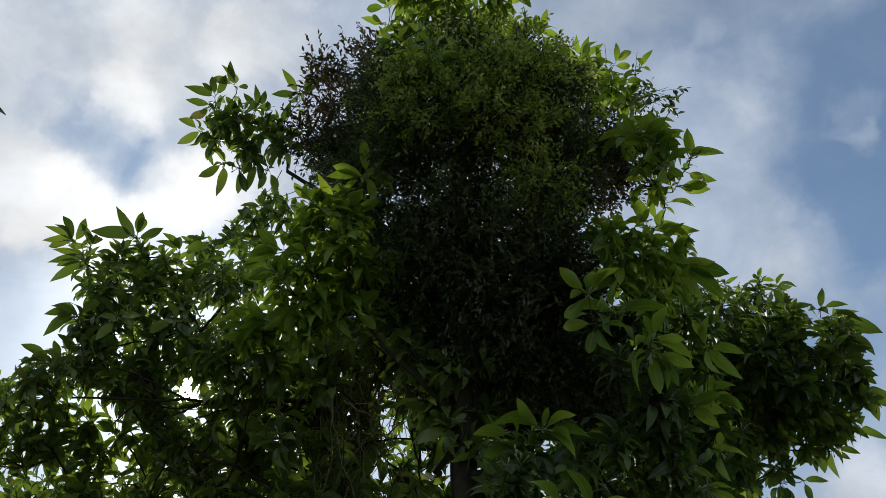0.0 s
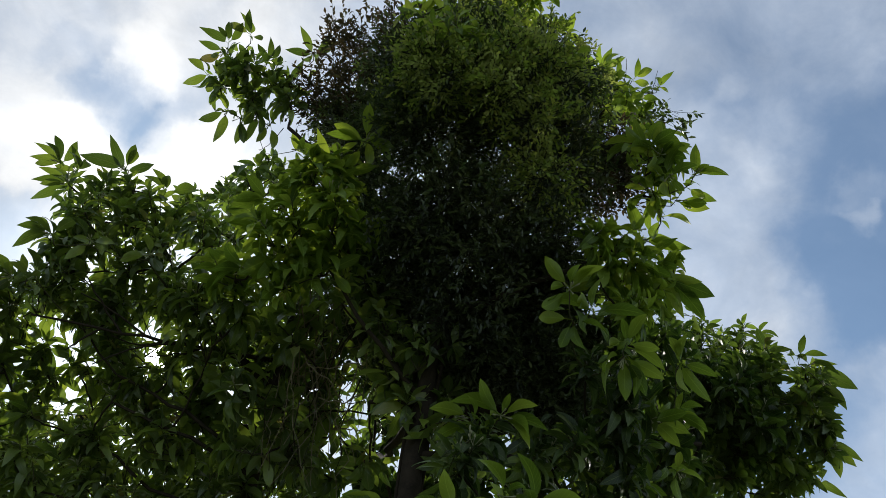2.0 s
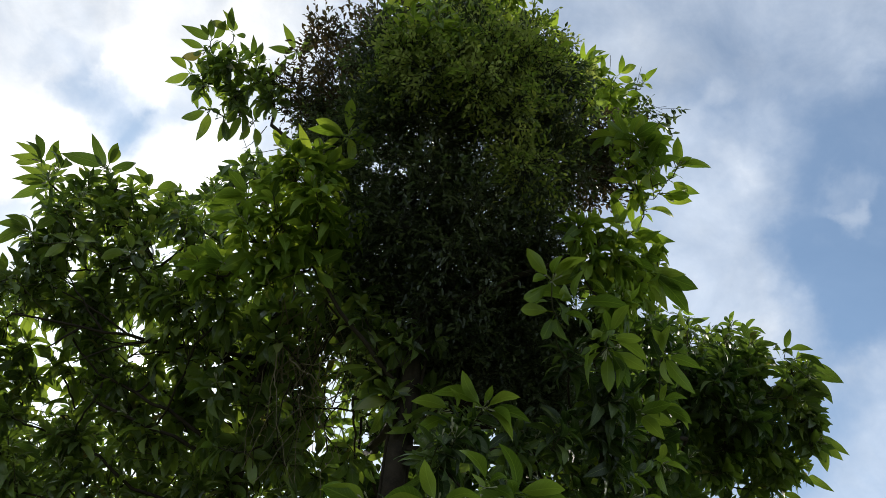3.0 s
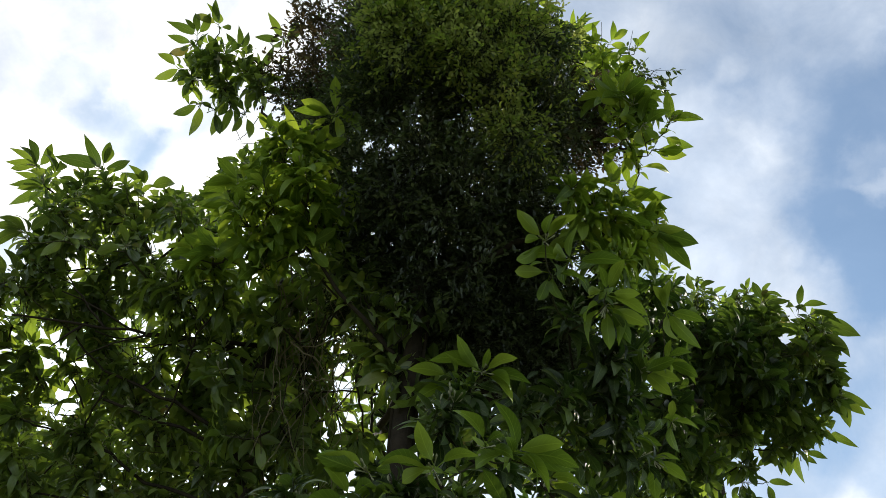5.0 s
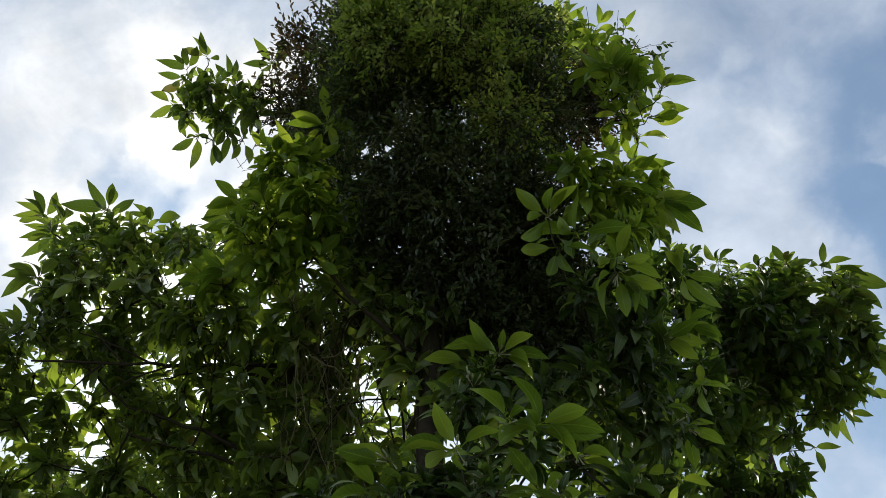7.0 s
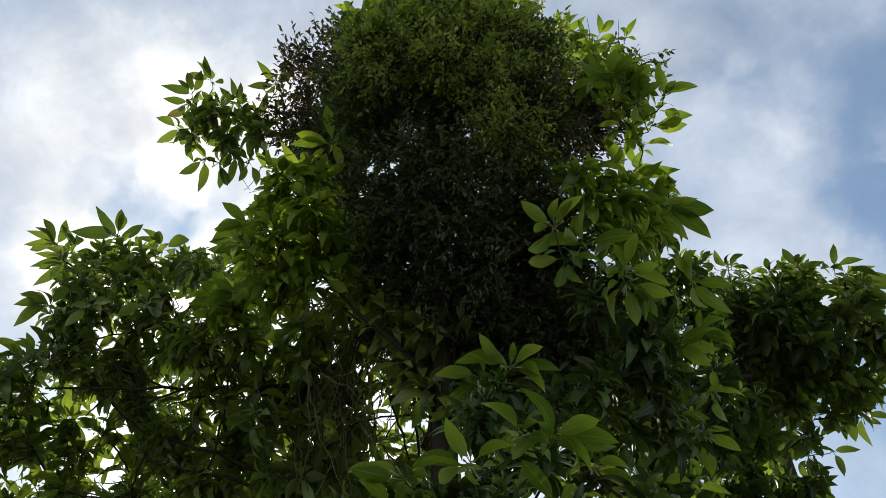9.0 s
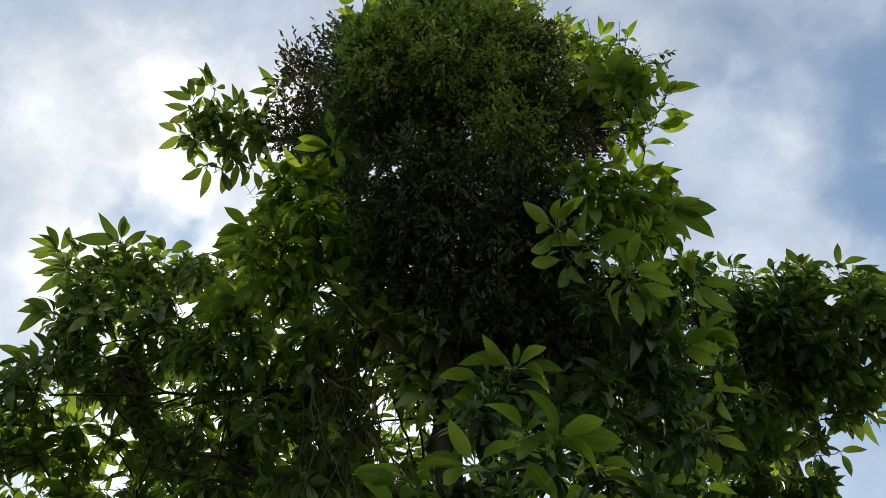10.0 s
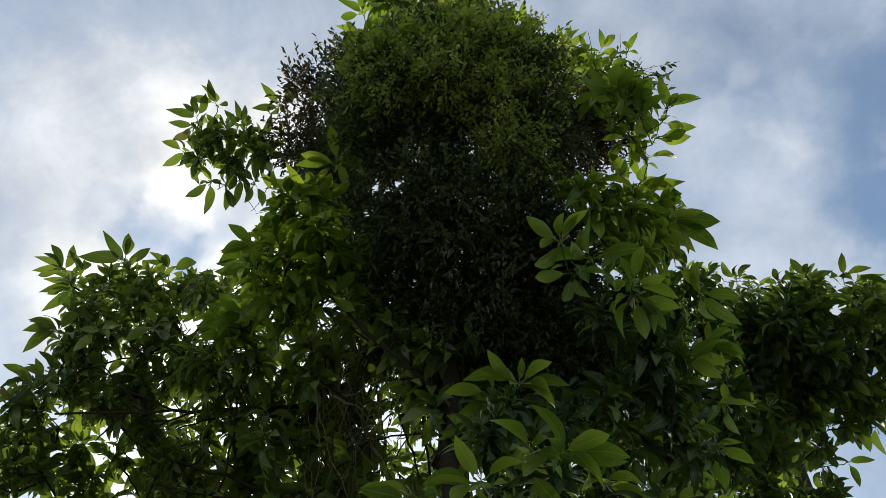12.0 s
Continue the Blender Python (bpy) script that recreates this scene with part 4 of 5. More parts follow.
# far right limb
FAR_RIGHT = [
    (3.61, 6.18, 6.24, 0.17), (3.63, 6.27, 6.00, 0.17), (3.66, 6.35, 5.76, 0.13), (3.49, 6.10, 6.33, 0.15), (2.96, 6.12, 6.31, 0.23), (3.22, 6.14, 6.14, 0.29),
    (3.56, 6.39, 6.01, 0.20), (2.82, 6.34, 5.92, 0.30), (3.22, 6.47, 5.77, 0.27), (3.47, 6.57, 5.66, 0.18), (2.63, 6.52, 5.57, 0.27), (2.84, 6.49, 5.45, 0.17),
    (2.54, 6.19, 5.94, 0.22), (2.60, 6.69, 5.23, 0.22), (2.37, 6.56, 5.22, 0.24), (3.17, 6.17, 6.40, 0.20), (2.49, 6.38, 5.72, 0.25),
    (3.43, 6.75, 5.61, 0.14), (3.62, 6.66, 5.70, 0.12), (3.24, 6.81, 5.53, 0.14), (3.00, 6.91, 5.42, 0.13), (3.71, 6.50, 5.88, 0.12), (2.97, 6.94, 5.69, 0.16),
]
shoot((3.36, 5.99, 6.41), (-174, 31, 22), (-131, -23, 20), (109, -2, 23))
shoot((3.45, 6.03, 6.37), (104, 3, 25), (90, -23, 44), (95, -17, 28), (-124, -4, 20))
shoot((3.05, 5.98, 6.42), (-140, 26, 22), (-172, 2, 19), (162, -0, 17), (-126, -1, 16), (118, -3, 22))
shoot((2.83, 5.99, 6.39), (-157, 23, 16), (176, 2, 18), (147, -7, 18), (-121, -9, 17))
shoot((3.48, 5.91, 6.13), (73, -30, 23), (70, -42, 29), (-140, -14, 13))
shoot((2.84, 5.99, 6.03), (-130, 9, 22), (151, -5, 15), (-106, -65, 13), (124, 7, 22))
shoot((3.41, 6.07, 5.95), (-110, 7, 27), (-152, -3, 22), (116, 4, 28), (89, -13, 29), (134, -17, 22))
shoot((3.55, 6.17, 5.86), (112, -21, 19), (-127, -28, 22), (-45, -68, 22))
shoot((3.73, 6.49, 5.88), (147, 21, 22), (92, -20, 31), (82, -31, 30), (45, -48, 30))
shoot((3.72, 6.71, 5.65), (81, -21, 27), (-166, 0, 20), (-64, -63, 22))
shoot((3.39, 6.83, 5.52), (-4, -57, 24), (-81, -63, 22), (-97, -44, 22))
shoot((3.48, 6.84, 5.50), (22, -55, 26), (115, -43, 17), (109, -23, 22))
shoot((3.13, 6.17, 5.84), (-104, -26, 22), (47, -69, 22), (-155, -4, 18), (104, -22, 22))
shoot((3.09, 6.80, 5.54), (-28, -74, 22), (-108, -59, 16), (90, -60, 22), (-135, 10, 20))
shoot((3.21, 7.03, 5.30), (112, -11, 22), (32, -60, 22))
shoot((2.64, 7.05, 5.26), (61, -39, 35), (62, -49, 22), (-141, -13, 21), (100, -67, 18))
shoot((3.01, 7.04, 5.29), (143, 17, 21), (-5, -63, 30), (51, -53, 23), (112, -15, 22), (-89, -63, 22))
shoot((2.48, 5.93, 6.45), (-143, 20, 22), (-180, 2, 17), (149, -6, 19), (-104, -58, 18), (114, -44, 21))
shoot((2.66, 6.10, 5.91), (-145, 17, 21), (130, -22, 20), (-43, -75, 22), (98, -45, 22))
shoot((2.90, 6.36, 5.64), (-145, 17, 21), (130, -22, 20), (-43, -75, 22), (98, -45, 22))
shoot((3.30, 6.39, 5.62), (-145, 17, 21), (127, -25, 18), (-83, -80, 22), (98, -45, 22))
branch(21, on_run(trunk_run, 4.6), FAR_RIGHT, 225, 0.18, apart=True, thick=0.035, lift=0.30, label="long side limb", deep=True)

# low right limb
RIGHT_UNDER = [
    (2.34, 6.72, 4.89, 0.26), (2.62, 6.82, 4.79, 0.24), (1.66, 5.82, 4.26, 0.24), (2.09, 6.54, 4.35, 0.26), (2.42, 6.80, 4.36, 0.23), (2.86, 6.72, 4.89, 0.14),
]
branch(22, on_run(trunk_run, 3.8), RIGHT_UNDER, 212, 0.19, apart=False, thick=0.030, lift=0.30, label="low side limb", skin=shade_blade)

# foremost limb
FRONT = [
    (0.46, 4.06, 3.98, 0.14), (0.35, 3.96, 3.79, 0.13), (0.69, 4.05, 3.60, 0.13), (0.42, 3.65, 3.12, 0.13), (0.76, 3.72, 3.08, 0.13), (0.05, 3.77, 3.12, 0.14),
    (1.16, 4.32, 3.51, 0.16), (-0.32, 4.19, 3.39, 0.13),
    (0.15, 4.11, 3.39, 0.14), (0.06, 4.16, 3.33, 0.13), (0.24, 4.15, 3.42, 0.14), (0.34, 4.13, 3.37, 0.13), (0.46, 4.09, 3.41, 0.13), (0.19, 4.13, 3.29, 0.14),
]
shoot((0.66, 3.69, 3.44), (-145, 32, 25), (122, -3, 24), (99, -13, 28), (90, -12, 27), (107, -50, 24), (-119, -40, 23), (100, -65, 22), (-156, -3, 19))
shoot((0.53, 3.68, 3.45), (-135, 13, 24), (149, -6, 15), (120, -34, 17), (-108, -37, 10))
shoot((0.32, 3.63, 3.30), (-154, 27, 24), (-116, -10, 24), (-107, -12, 24), (125, 1, 20), (-118, -42, 18), (104, -64, 12))
shoot((-0.01, 3.80, 3.20), (-144, 16, 21), (151, -5, 22), (-107, -21, 24), (127, 3, 21), (-103, -76, 11))
shoot((0.05, 3.71, 3.30), (-118, 1, 24), (-111, -2, 25), (136, -16, 14))
shoot((0.67, 3.89, 3.23), (-141, 30, 26), (159, -1, 20), (116, -28, 24), (-120, -10, 20), (-141, -13, 13), (110, -52, 21))
shoot((0.52, 3.98, 4.05), (-143, 19, 24), (136, -1, 24), (99, -13, 25), (93, -47, 24), (-109, -4, 29), (-109, -59, 20), (169, 27, 14), (114, -44, 22))
shoot((0.39, 4.01, 4.02), (-110, -7, 24), (-98, -41, 24), (-107, -63, 20), (-155, 22, 15))
shoot((0.89, 4.33, 3.68), (87, -37, 24), (95, -35, 24), (125, -27, 22), (-108, -37, 17))
branch(23, on_run(trunk_run, 3.0), FRONT, 238, 0.20, apart=True, thick=0.030, lift=0.60, label="foremost leafy limb", skin=shade_blade)

# leaves at the back on the left
BACK_FILL = [
    (-4.16, 6.90, 6.04, 0.32), (-3.58, 6.72, 6.24, 0.32), (-3.00, 6.58, 6.40, 0.37), (-2.41, 6.51, 6.48, 0.37), (-1.88, 6.37, 6.63, 0.37), (-1.40, 6.58, 6.40, 0.37),
    (-2.58, 7.04, 6.19, 0.44), (-1.88, 7.01, 5.92, 0.42), (-1.30, 6.94, 6.00, 0.37), (-4.01, 7.47, 5.41, 0.27), (-3.37, 7.54, 5.33, 0.27), (-2.74, 7.58, 5.58, 0.33),
    (-2.09, 7.36, 5.53, 0.42), (-1.51, 7.43, 5.45, 0.42), (-1.03, 7.33, 5.57, 0.32), (-3.10, 7.79, 5.05, 0.48), (-2.04, 7.79, 5.05, 0.48), (-1.19, 7.72, 5.13, 0.42),
]
branch(24, on_run(stem_run, 4.6), BACK_FILL, 135, 0.15, apart=False, thick=0.018, lift=0.30, label="long limb at the back")

# leaves low at the back on the left
BACK_LOW = [
    (-3.65, 6.97, 5.08, 0.30), (-3.24, 6.97, 5.09, 0.30), (-2.83, 6.97, 5.10, 0.30), (-2.43, 6.96, 5.11, 0.30), (-2.02, 6.96, 5.12, 0.30), (-1.62, 6.96, 5.14, 0.30),
    (-1.21, 6.96, 5.15, 0.30), (-0.80, 6.95, 5.16, 0.30), (-3.37, 6.97, 4.80, 0.30), (-2.97, 6.96, 4.81, 0.30), (-2.58, 6.96, 4.82, 0.30), (-2.18, 6.96, 4.83, 0.30),
    (-1.79, 6.96, 4.84, 0.30), (-1.39, 6.95, 4.85, 0.30), (-1.00, 6.95, 4.86, 0.30), (-0.60, 6.95, 4.87, 0.30), (-3.41, 6.97, 4.50, 0.30), (-3.03, 6.97, 4.51, 0.30),
    (-2.65, 6.96, 4.52, 0.30), (-2.26, 6.96, 4.53, 0.30), (-1.88, 6.96, 4.54, 0.30), (-1.50, 6.96, 4.56, 0.30), (-1.11, 6.96, 4.57, 0.30), (-0.73, 6.95, 4.58, 0.30),
]
branch(28, on_run(stem_run, 3.2), BACK_LOW, 120, 0.16, apart=False, thick=0.025, lift=0.20, label="low limb at the back")

# leaves behind the trunk
BACK_CENTRE = [
    (-0.72, 6.17, 6.11, 0.22), (-0.32, 6.17, 6.11, 0.30), (0.08, 6.37, 5.88, 0.35), (0.58, 6.50, 5.74, 0.40), (1.08, 6.44, 5.81, 0.40), (1.47, 6.57, 5.66, 0.40),
    (1.87, 6.77, 5.44, 0.40), (0.58, 6.87, 5.33, 0.40), (1.18, 6.90, 5.29, 0.40), (-0.12, 7.10, 5.07, 0.25), (1.77, 7.10, 5.07, 0.40), (-0.51, 5.63, 6.56, 0.29),
    (0.07, 6.63, 4.85, 0.23), (0.31, 6.54, 4.95, 0.21),
]
branch(25, on_run(trunk_run, 4.4), BACK_CENTRE, 188, 0.19, apart=False, thick=0.035, lift=0.30, label="limb behind the trunk", skin=shade_blade)

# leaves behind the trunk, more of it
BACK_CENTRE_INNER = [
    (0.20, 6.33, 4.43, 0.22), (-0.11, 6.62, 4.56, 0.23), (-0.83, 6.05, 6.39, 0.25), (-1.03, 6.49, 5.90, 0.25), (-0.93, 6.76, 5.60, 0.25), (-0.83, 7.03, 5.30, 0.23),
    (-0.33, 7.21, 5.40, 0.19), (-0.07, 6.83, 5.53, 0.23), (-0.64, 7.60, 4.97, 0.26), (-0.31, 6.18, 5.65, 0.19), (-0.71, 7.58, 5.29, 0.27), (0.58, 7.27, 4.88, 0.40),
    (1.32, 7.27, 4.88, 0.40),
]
branch(75, on_run(trunk_run, 4.4), BACK_CENTRE_INNER, 188, 0.19, apart=False, thick=0.035, lift=0.30, label="limb behind the trunk", skin=shade_blade)

# inner leaves on the right
RIGHT_FILL = [
    (2.55, 6.07, 5.92, 0.24), (2.45, 5.94, 6.06, 0.19), (2.79, 6.07, 6.22, 0.20), (2.02, 6.61, 6.82, 0.33), (2.52, 7.07, 6.60, 0.34), (2.91, 7.11, 6.56, 0.31),
    (3.36, 7.18, 6.48, 0.31), (2.63, 7.45, 6.18, 0.34), (3.08, 7.45, 6.18, 0.31), (2.02, 7.05, 6.32, 0.33), (2.18, 7.49, 5.83, 0.33), (2.80, 7.75, 5.85, 0.28),
    (1.30, 5.17, 5.58, 0.18), (1.47, 5.09, 5.66, 0.23), (1.77, 5.12, 5.63, 0.21), (1.17, 5.35, 5.37, 0.25),
]
branch(26, on_run(trunk_run, 4.4), RIGHT_FILL, 212, 0.19, apart=False, thick=0.035, lift=0.30, label="inner limb on the right", skin=shade_blade)

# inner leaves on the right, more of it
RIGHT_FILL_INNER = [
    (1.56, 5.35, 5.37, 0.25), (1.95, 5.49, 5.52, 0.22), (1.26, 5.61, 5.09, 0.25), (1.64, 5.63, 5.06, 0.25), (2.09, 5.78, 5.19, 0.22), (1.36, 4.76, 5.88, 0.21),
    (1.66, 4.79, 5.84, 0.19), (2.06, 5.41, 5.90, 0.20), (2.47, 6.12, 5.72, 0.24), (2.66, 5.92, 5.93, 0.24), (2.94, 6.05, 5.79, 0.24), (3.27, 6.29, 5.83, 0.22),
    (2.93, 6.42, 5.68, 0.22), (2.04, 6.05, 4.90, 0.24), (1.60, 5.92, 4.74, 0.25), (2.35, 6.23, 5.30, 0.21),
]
branch(76, on_run(trunk_run, 4.4), RIGHT_FILL_INNER, 212, 0.19, apart=False, thick=0.035, lift=0.30, label="inner limb on the right", skin=shade_blade)

# leaves between the trunks
GAP_FILL = [
    (-0.14, 5.38, 5.01, 0.11), (-0.06, 5.41, 4.86, 0.09), (-0.66, 5.73, 4.78, 0.15), (-0.90, 5.79, 4.70, 0.15), (-0.54, 5.57, 4.94, 0.10), (-1.14, 5.27, 5.61, 0.13),
    (-1.04, 5.39, 5.50, 0.12), (-1.56, 5.86, 5.00, 0.14), (-1.45, 6.01, 4.87, 0.15), (-0.50, 5.97, 5.40, 0.09), (-0.49, 6.22, 5.15, 0.09), (-0.50, 5.71, 5.50, 0.08),
    (-1.99, 5.92, 5.33, 0.16), (-2.31, 6.00, 5.23, 0.16), (-2.42, 5.82, 5.40, 0.14),
]
branch(27, on_run(stem_run, 4.0), GAP_FILL, 150, 0.20, apart=False, thick=0.025, lift=0.10, label="thin limb between the trunks")

# leaves between the trunks, more of it
GAP_FILL_INNER = [
    (-2.14, 6.11, 5.14, 0.18), (-1.85, 6.05, 5.22, 0.13), (-1.46, 5.68, 5.19, 0.19), (-1.27, 5.87, 5.01, 0.19), (-1.52, 5.91, 4.96, 0.19), (-1.17, 5.57, 5.45, 0.17),
    (-0.91, 5.83, 5.36, 0.17), (-0.87, 6.06, 4.86, 0.17), (-1.27, 6.03, 4.73, 0.19), (-0.70, 5.43, 5.35, 0.16), (-0.70, 5.69, 5.24, 0.17), (-0.69, 6.12, 5.23, 0.16),
    (-0.51, 5.68, 5.26, 0.12), (-0.50, 5.83, 5.11, 0.12), (-0.79, 5.80, 4.98, 0.19),
]
branch(77, on_run(stem_run, 4.0), GAP_FILL_INNER, 150, 0.20, apart=False, thick=0.025, lift=0.10, label="thin limb between the trunks")

# leaves between the trunks, more of it
GAP_FILL_OUTER = [
    (-0.67, 6.38, 4.99, 0.18), (-0.45, 6.68, 4.99, 0.16), (-0.87, 5.41, 5.35, 0.16), (-0.38, 5.46, 5.61, 0.15), (-0.38, 6.81, 5.84, 0.13), (-0.55, 6.98, 5.67, 0.15),
    (-0.32, 7.14, 5.53, 0.13), (-1.05, 5.57, 5.18, 0.19), (-1.31, 5.48, 5.39, 0.19), (-1.01, 5.99, 4.78, 0.19), (-1.26, 5.29, 5.72, 0.17), (-0.98, 5.18, 5.71, 0.15),
    (-0.25, 7.44, 5.95, 0.14), (-0.84, 4.92, 5.26, 0.14), (-0.76, 5.20, 5.52, 0.13), (-0.95, 5.60, 5.74, 0.15),
    (-2.30, 5.41, 5.40, 0.14), (-2.17, 5.57, 5.46, 0.14), (-1.95, 5.38, 5.49, 0.13), (-2.47, 5.54, 5.28, 0.12),
]
branch(127, on_run(stem_run, 4.0), GAP_FILL_OUTER, 150, 0.20, apart=False, thick=0.025, lift=0.10, label="thin limb between the trunks")

# a second tree of the same kind, farther off
back_tree = new("broadleaf_tree")
back_tree.location = BACK_BASE = Vector((3.98, 10.48, 0.00))
tagged(back_tree, "farther evergreen tree with the same large leaves, behind", "tree")
HOST.update(tree=back_tree, base=BACK_BASE)
back_run = bowed(Vector((0, 0, -0.05)), local((4.08, 10.48, 9.54)), 0.2, 0.05, trunk_rng, 16, 0.0, 0.01)
part("trunk", tubes("trunk", [back_run], 12), bark, back_tree, "straight grey-brown trunk")
# crown of the farther tree
BACK_TREE = [
    (3.79, 9.39, 9.25, 0.32), (4.15, 9.55, 9.07, 0.32), (4.43, 9.77, 8.84, 0.32), (4.47, 9.34, 9.31, 0.24), (4.55, 8.98, 8.97, 0.18), (4.31, 9.63, 9.44, 0.25),
    (4.39, 9.61, 9.02, 0.36), (3.87, 9.55, 9.07, 0.36), (3.47, 9.77, 8.84, 0.40), (4.11, 9.93, 8.66, 0.40), (3.63, 10.19, 8.36, 0.40), (4.11, 10.35, 8.19, 0.36),
]
shoot((4.47, 9.22, 9.44), (-136, 18, 19), (171, 47, 21), (-106, -5, 25), (93, 14, 19), (-94, -62, 17))
shoot((4.32, 8.50, 8.75), (163, 24, 20), (108, 12, 22), (95, -10, 19), (-50, 53, 14), (35, -13, 20))
shoot((4.21, 9.30, 9.36), (-137, 3, 19), (170, 6, 16), (109, -7, 16), (-112, -26, 20))
shoot((3.19, 9.38, 9.89), (-120, 29, 17), (168, 54, 18), (114, 31, 21), (-92, 11, 22))
shoot((3.49, 9.41, 9.89), (-166, 29, 18), (119, 7, 16), (106, -60, 14), (-127, 13, 19))
shoot((3.90, 9.50, 9.82), (-175, 11, 17), (129, -8, 14), (-86, 43, 15), (61, 2, 20))
shoot((4.15, 9.63, 9.72), (70, 40, 20), (-144, -6, 19), (36, 7, 20))
branch(41, back_run[-4][0], BACK_TREE, 140, 0.19, apart=False, thick=0.050, lift=0.40, label="spreading limb")

# crown of the farther tree, more of it
BACK_TREE_INNER = [
    (3.16, 10.30, 8.25, 0.40), (3.71, 10.67, 7.83, 0.40), (4.19, 10.78, 7.71, 0.32), (3.31, 10.83, 7.65, 0.40), (3.95, 11.10, 7.36, 0.36), (3.39, 11.31, 7.12, 0.40),
    (2.92, 11.15, 7.30, 0.40), (2.76, 10.73, 7.77, 0.40), (4.11, 11.47, 6.94, 0.36), (2.84, 9.87, 8.72, 0.36), (3.08, 9.45, 9.19, 0.36), (3.47, 9.34, 9.31, 0.32),
]
branch(91, back_run[-4][0], BACK_TREE_INNER, 140, 0.19, apart=False, thick=0.050, lift=0.40, label="spreading limb")
HOST.update(tree=tree, base=TREE_BASE)

# the small-leaved climber that fills the middle of the crown
climber = new("climbing_plant")
climber.location = CLIMBER_BASE = Vector((0.02, 5.17, 0.00))
tagged(climber, "dense dark small-leaved climber grown through the tree crown", "climber")


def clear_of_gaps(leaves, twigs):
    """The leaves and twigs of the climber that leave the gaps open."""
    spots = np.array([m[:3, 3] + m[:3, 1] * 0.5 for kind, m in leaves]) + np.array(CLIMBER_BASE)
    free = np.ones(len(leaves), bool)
    for p, along, half in SIGHT_LINES:
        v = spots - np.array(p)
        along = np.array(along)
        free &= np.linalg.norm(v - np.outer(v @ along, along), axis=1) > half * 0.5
    kept = [run for run in twigs if not any(in_sight_gap(at + CLIMBER_BASE, 0.4) for at, thin in run)]
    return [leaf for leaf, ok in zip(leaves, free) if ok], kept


def thicket(seed, clumps, amount, size, mat, label, lumpy=0.5):
    """Masses of small leaves on wiry twigs, thickest near the outside of each clump."""
    rng = random.Random(seed)
    leaves, twigs = [], []
    for x, y, z, r in clumps:
        c = Vector((x, y, z)) - CLIMBER_BASE
        knots = []
        for k in range(9):
            v = Vector((rng.gauss(0, 1), rng.gauss(0, 1), rng.gauss(0, 1))).normalized()
            knots.append((v * r * rng.uniform(0.7, 1.08), r * rng.uniform(0.16, 0.3)))
        for k in range(round(amount * r * r)):
            if rng.random() < lumpy:
                mid, wide = rng.choice(knots)
                off = mid + Vector((rng.gauss(0, wide), rng.gauss(0, wide), rng.gauss(0, wide)))
                v = off.normalized()
            else:
                v = Vector((rng.gauss(0, 1), rng.gauss(0, 1), rng.gauss(0, 1))).normalized()
                off = v * (rng.random() ** 0.5 * r * 0.92)
            at = c + off
            if in_sight_gap(at + CLIMBER_BASE, 1.5):
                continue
            way = (v * 0.7 + Vector((rng.gauss(0, 0.5), rng.gauss(0, 0.5), rng.gauss(0.15, 0.5)))).normalized()
            length = rng.uniform(0.1, 0.24)
            tip = at + way * length
            twigs.append([(at - way * 0.1, 0.0022), (at.lerp(tip, 0.5) + Vector((0, 0, 0.008)), 0.0016), (tip, 0.001)])
            n = rng.randint(6, 10)
            for i in range(n):
                s = i / (n - 1)
                spot = at.lerp(tip, s)
                along = way * 0.7 + Vector((rng.gauss(0, 0.5), rng.gauss(0, 0.5), rng.gauss(-0.1, 0.45)))
                leaves.append((rng.randrange(len(LEAFLETS)), aligned(spot, along, Vector((rng.gauss(0, 0.5), rng.gauss(0, 0.5), 1)), size * rng.uniform(0.65, 1.25))))
    leaves, twigs = clear_of_gaps(leaves, twigs)
    mass = part("foliage", scatter("foliage", LEAFLETS, leaves), mat, climber, label)
    tagged(mass, kind="stuff")
    tagged(part("twig", tubes("twig", twigs, 3), wiry_bark, mass), kind="stuff")


